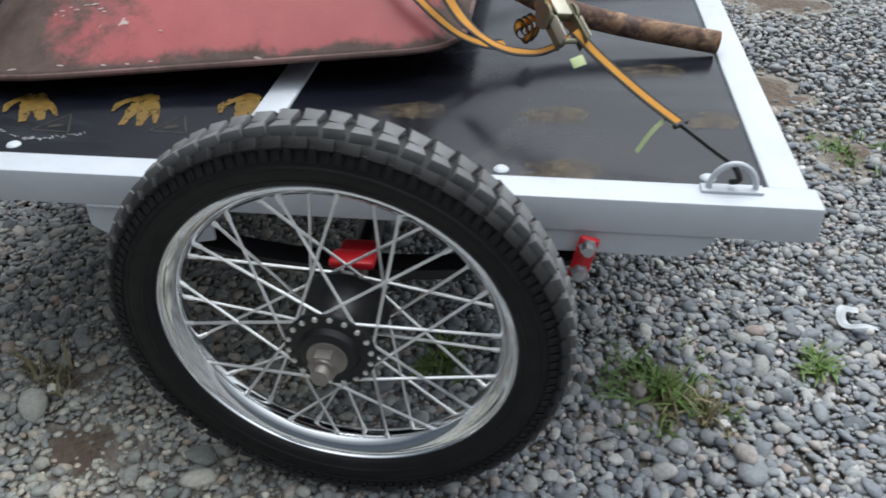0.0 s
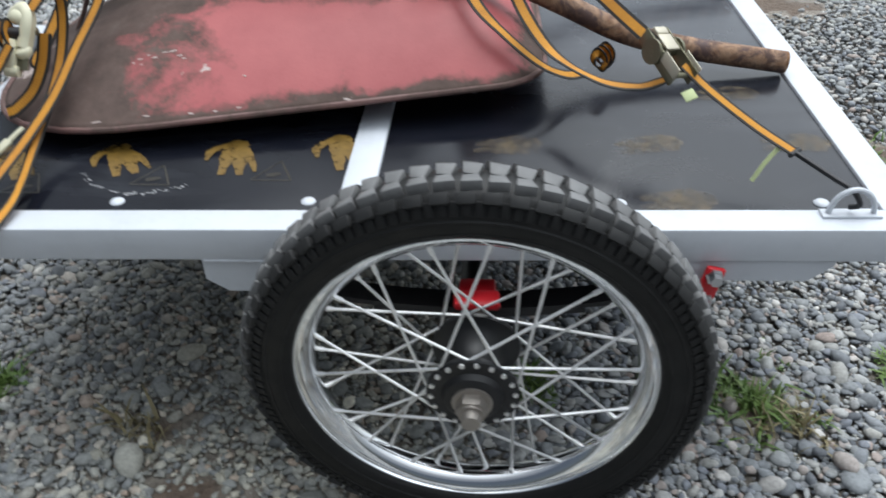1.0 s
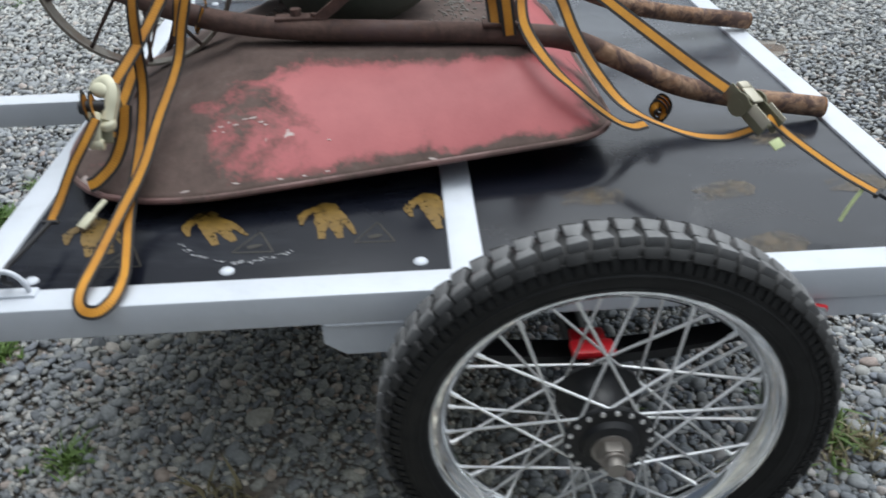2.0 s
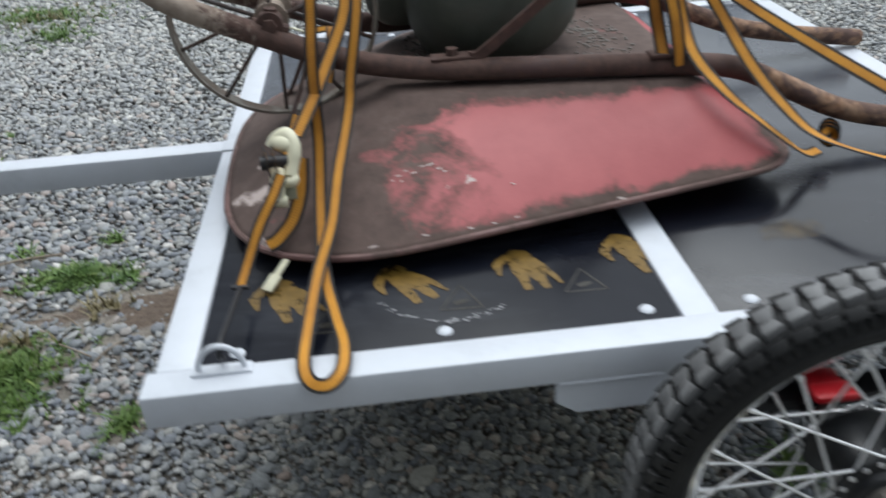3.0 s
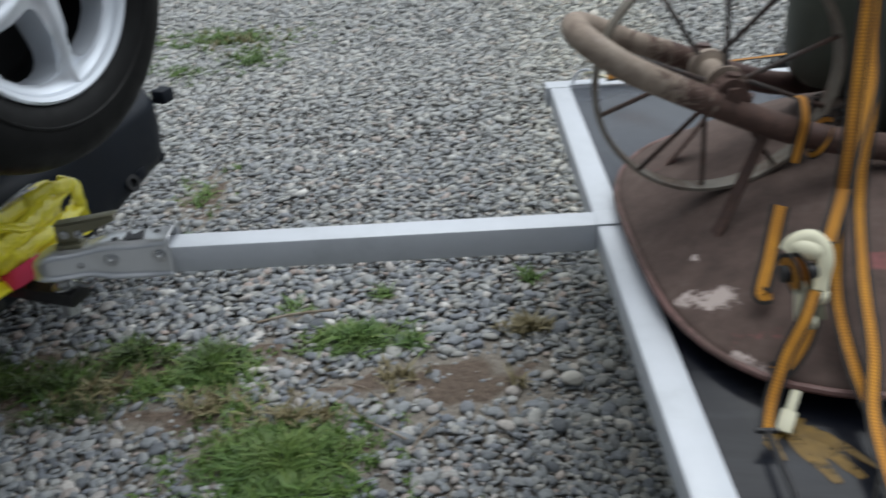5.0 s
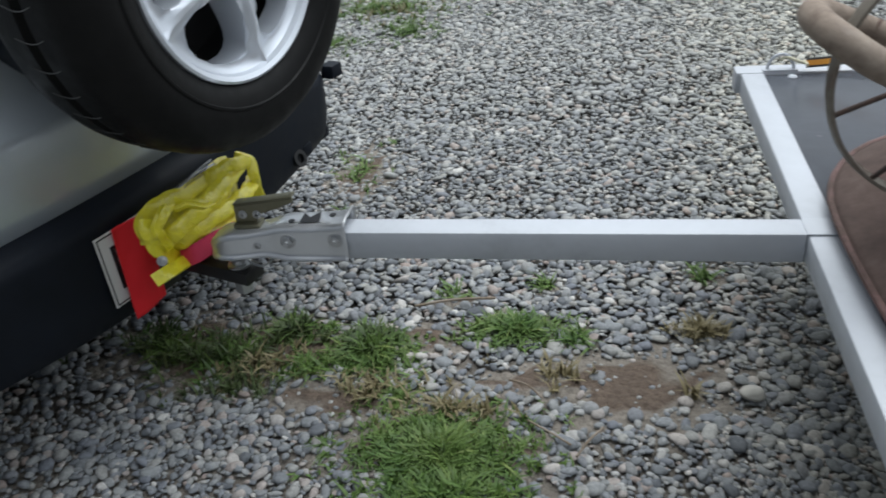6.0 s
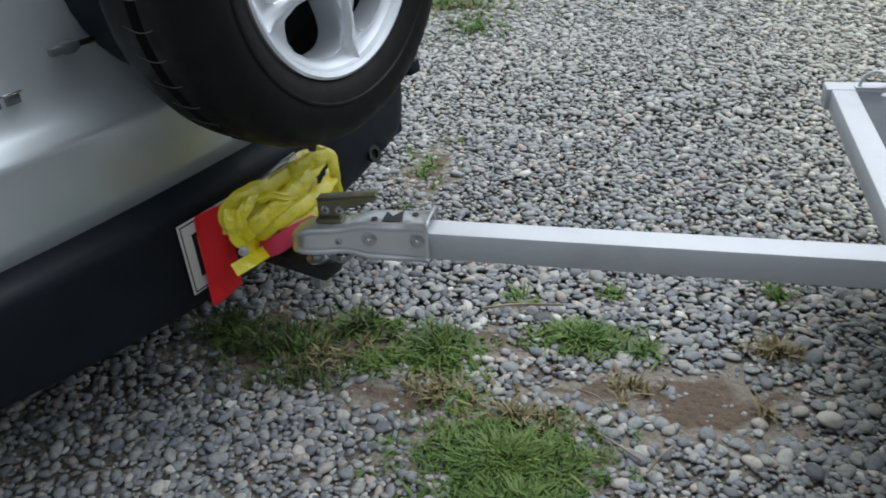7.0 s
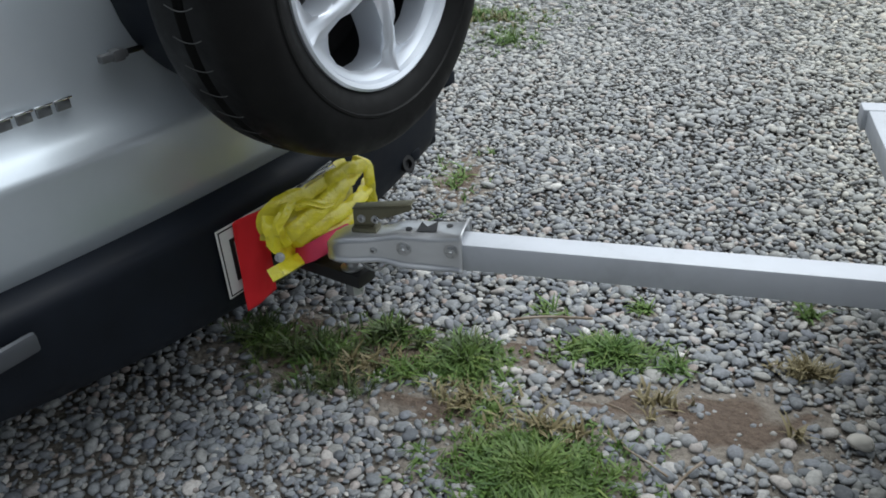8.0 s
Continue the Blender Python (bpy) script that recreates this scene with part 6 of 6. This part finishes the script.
tape([(-1.075, 0.747, 0.406), (-1.043, 0.745, 0.419), (-1.016, 0.779, 0.426), (-0.995, 0.840, 0.418)], 0.036, M["pink"], "pink_wrap", "pink webbing wrap")
tape([(-1.099, 0.675, 0.402), (-1.075, 0.699, 0.410), (-1.062, 0.751, 0.404)], 0.026, M["yellow"], "loose_end", "yellow strap end")
part("shackle_pin", hex_bolt((-1.072, 0.677, 0.445), (0.6, -0.7, 0.3), 0.007, 0.005, 0.009), M["steel"], bundle)
M["film"] = material("clear_plastic_bag", (0.75, 0.72, 0.62), 0.2)
M["film"].node_tree.nodes["Principled BSDF"].inputs["Transmission Weight"].default_value = 0.75
M["film"].node_tree.nodes["Principled BSDF"].inputs["IOR"].default_value = 1.1
bag = part("plastic_film", sheet([(-1.089, 0.765, 0.532), (-1.045, 0.893, 0.540), (-1.023, 0.867, 0.545), (-1.066, 0.740, 0.532)], 12, 8, 0.003), M["film"], bundle, "crumpled clear plastic wrap")

# ---------------------------------------------------------------- grass, stick, litter
def blades(spots, lo, hi, seed, lean=0.9):
    """Grass blades: thin bent strips."""
    g = np.random.default_rng(seed)
    V, T, n0 = [], [], 0
    for cx, cy, rx, ry, count in spots:
        a, r = g.uniform(0, 6.283, count), np.clip(np.abs(g.normal(0, 0.62, count)), 0, 1.7)
        x, y = cx + rx * r * np.cos(a), cy + ry * r * np.sin(a)
        tuft = g.integers(0, max(2, count // 7), count)
        x, y = x[tuft] + g.normal(0, 0.006, count), y[tuft] + g.normal(0, 0.006, count)
        h = g.uniform(lo, hi, count) * np.clip(1.15 - 0.45 * r[tuft], 0.35, 2) * g.uniform(0.55, 1.3, count)[tuft]
        az, bend, w = g.uniform(0, 6.283, count), g.uniform(0.25, lean, count), g.uniform(0.0014, 0.0040, count)
        for k, (t, ww) in enumerate(((0, 1.0), (0.4, 0.95), (0.75, 0.6), (1.0, 0.05))):
            ox = np.cos(az) * h * bend * t**1.7
            oy = np.sin(az) * h * bend * t**1.7
            z = -0.012 + h * t * (1 - 0.35 * bend * t)
            for s in (-1, 1):
                V.append(np.stack([x + ox - s * np.sin(az) * w * ww, y + oy + s * np.cos(az) * w * ww, z], 1))
    out = []
    # V holds eight rows per spot, each as long as its blade count
    i, n0 = 0, 0
    faces = []
    for cx, cy, rx, ry, count in spots:
        block = np.stack(V[i : i + 8], 1)
        i += 8
        base = n0 + np.arange(count)[:, None] * 8
        for k in (0, 2, 4):
            faces.append(base + np.array([k, k + 1, k + 3, k + 2])[None])
        out.append(block.reshape(-1, 3))
        n0 += count * 8
    return np.concatenate(out), np.concatenate(faces)


def grass_material(name, a, b, c):
    mat = material(name, a, 0.6)
    n = Nodes(mat)
    g = n.add("ShaderNodeNewGeometry")
    n.colour(n.mix(0.35, n.ramp(g.outputs["Random Per Island"], (0.0, a), (0.6, b), (0.9, b), (1.0, c)), n.ramp(n.noise(9, 3), (0.3, a), (0.7, c))))
    n.b.inputs["Transmission Weight"].default_value = 0.0
    return mat


M["grass"] = grass_material("green_grass", (0.030, 0.080, 0.012), (0.090, 0.180, 0.028), (0.22, 0.28, 0.075))
M["dry"] = grass_material("dry_grass", (0.16, 0.13, 0.06), (0.24, 0.20, 0.10), (0.34, 0.30, 0.18))
green = new("grass", fast_mesh("grass", *blades([(-0.61, 0.68, 0.19, 0.12, 5200), (-0.58, 0.58, 0.15, 0.06, 1300), (-0.83, 0.99, 0.10, 0.08, 2200), (-0.50, 1.08, 0.12, 0.055, 1500), (-0.36, 1.06, 0.03, 0.035, 110), (-1.16, 0.95, 0.17, 0.09, 400), (-1.02, 1.07, 0.12, 0.06, 260), (-1.32, 0.97, 0.12, 0.08, 240), (-0.74, 0.84, 0.06, 0.06, 150), (-0.96, 0.92, 0.10, 0.05, 200), (-0.80, 0.93, 0.06, 0.05, 120), (1.37, 0.15, 0.10, 0.10, 420), (-1.50, 3.95, 0.60, 0.30, 2600), (-1.24, 3.52, 0.25, 0.25, 700), (-1.60, 3.35, 0.3, 0.3, 420), (0.0, 0.18, 0.04, 0.04, 120), (-1.08, 1.92, 0.12, 0.25, 190), (1.65, 0.23, 0.04, 0.05, 90), (-0.24, 0.49, 0.06, 0.045, 180), (-0.66, 1.22, 0.05, 0.03, 60), (-0.44, 1.28, 0.06, 0.03, 70), (-0.05, 1.32, 0.05, 0.05, 70), (1.9, 1.05, 0.1, 0.12, 140), (0.99, 0.18, 0.05, 0.05, 130)], 0.012, 0.044, 3, 1.9)))
green.data.materials.append(M["grass"])
tagged(green, "patches of short green grass in the gravel", "grass", kind="stuff")
# the bumper's shade is mixed into this darker copy of the grass colours
M["shade_grass"] = grass_material("shaded_grass", (0.016, 0.036, 0.008), (0.050, 0.090, 0.020), (0.15, 0.17, 0.06))
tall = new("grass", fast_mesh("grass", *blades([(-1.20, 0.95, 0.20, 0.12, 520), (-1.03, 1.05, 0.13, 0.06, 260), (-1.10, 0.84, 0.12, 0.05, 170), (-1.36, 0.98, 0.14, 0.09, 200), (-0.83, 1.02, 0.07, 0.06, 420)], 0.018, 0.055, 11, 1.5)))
tall.data.materials.append(M["shade_grass"])
tagged(tall, "taller grass below the car bumper, its green darkened for shade", "grass", kind="stuff")
dry = new("dry_grass", fast_mesh("dry_grass", *blades([(-0.09, 1.09, 0.06, 0.025, 420), (-0.78, 0.86, 0.14, 0.06, 260), (-1.08, 0.93, 0.14, 0.09, 260), (-0.40, 0.93, 0.10, 0.05, 110), (-0.62, 0.80, 0.20, 0.07, 260), (-0.12, 0.885, 0.012, 0.012, 22), (1.42, 0.10, 0.12, 0.08, 140), (-1.4, 3.9, 0.5, 0.3, 400), (0.30, 0.08, 0.12, 0.08, 60)], 0.012, 0.05, 5, 1.3)))
dry.data.materials.append(M["dry"])
tagged(dry, "withered straw-coloured grass among the stones", "grass", kind="stuff")
M["twig"] = rusty("dry_twig", (0.34, 0.28, 0.22), (0.22, 0.17, 0.12), 0.5)
for pts, r, lab in (
    ([(-0.749, 1.145, 0.012), (-0.66, 1.168, 0.016), (-0.556, 1.185, 0.012)], 0.0035, "thin pale twig lying on the gravel"),
    ([(-0.447, 0.772, 0.008), (-0.40, 0.735, 0.014), (-0.36, 0.711, 0.008)], 0.0022, "short dry straw on bare soil"),
    ([(-0.300, 0.762, 0.008), (-0.325, 0.722, 0.014), (-0.349, 0.680, 0.010)], 0.0026, "short dry twig on bare soil"),
    ([(-0.494, 0.890, 0.010), (-0.455, 0.868, 0.016), (-0.422, 0.836, 0.010)], 0.0022, "crooked straw stalk on bare soil"),
):
    tw = part("twig", tube(smooth_path(pts, 6), r, 7), M["twig"])
    tagged(tw, lab, "twig")
M["litter"] = material("white_plastic", (0.48, 0.50, 0.52), 0.4)
lit = part("plastic_scrap", sweep([(1.745 + 0.034 * math.cos(a), 0.355 + 0.030 * math.sin(a), 0.012 + 0.006 * math.sin(3 * a)) for a in np.linspace(1.4, 5.4, 22)], [(-0.009, -0.001), (0.0, 0.002), (0.009, -0.001), (0.0, 0.0)]), M["litter"])
tagged(lit, "curved scrap of white plastic on the gravel", "litter")
V, T = ico(3)
pale = part("pale_stone", ([tuple(Vector((v[0] * 0.026, v[1] * 0.019, v[2] * 0.013)) * (1 + 0.25 * noise.noise(Vector(v) * 1.4)) + Vector((-0.006, 0.880, 0.006))) for v in V], [tuple(int(i) for i in t) for t in T]), material("pale_cobble", (0.50, 0.48, 0.43), 0.8), angle=180)
tagged(pale, "large pale stone lying in the gravel", "stone")
# grit that fell on the upturned tray
grit_v, grit_f = [], []
B, T = ico(1)
for i in range(900):
    a, r = random.uniform(0, 6.28), random.uniform(0.13, 0.24) if i % 3 else random.uniform(0.15, 0.19)
    x, y = 0.60 + r * math.cos(a) * 0.95, 0.75 + r * math.sin(a)
    if not (0.38 < x < 0.85 and 0.56 < y < 1.0):
        continue
    s = random.uniform(0.0015, 0.0045)
    n0 = len(grit_v)
    grit_v += [(x + v[0] * s, y + v[1] * s, 0.6185 + v[2] * s * 0.7) for v in B]
    grit_f += [tuple(int(q) + n0 for q in t) for t in T]
grit = part("grit", (grit_v, grit_f), material("dark_grit", (0.16, 0.145, 0.13), 0.85))
tagged(grit, "loose grit lying on the upturned tray", "grit", kind="stuff")
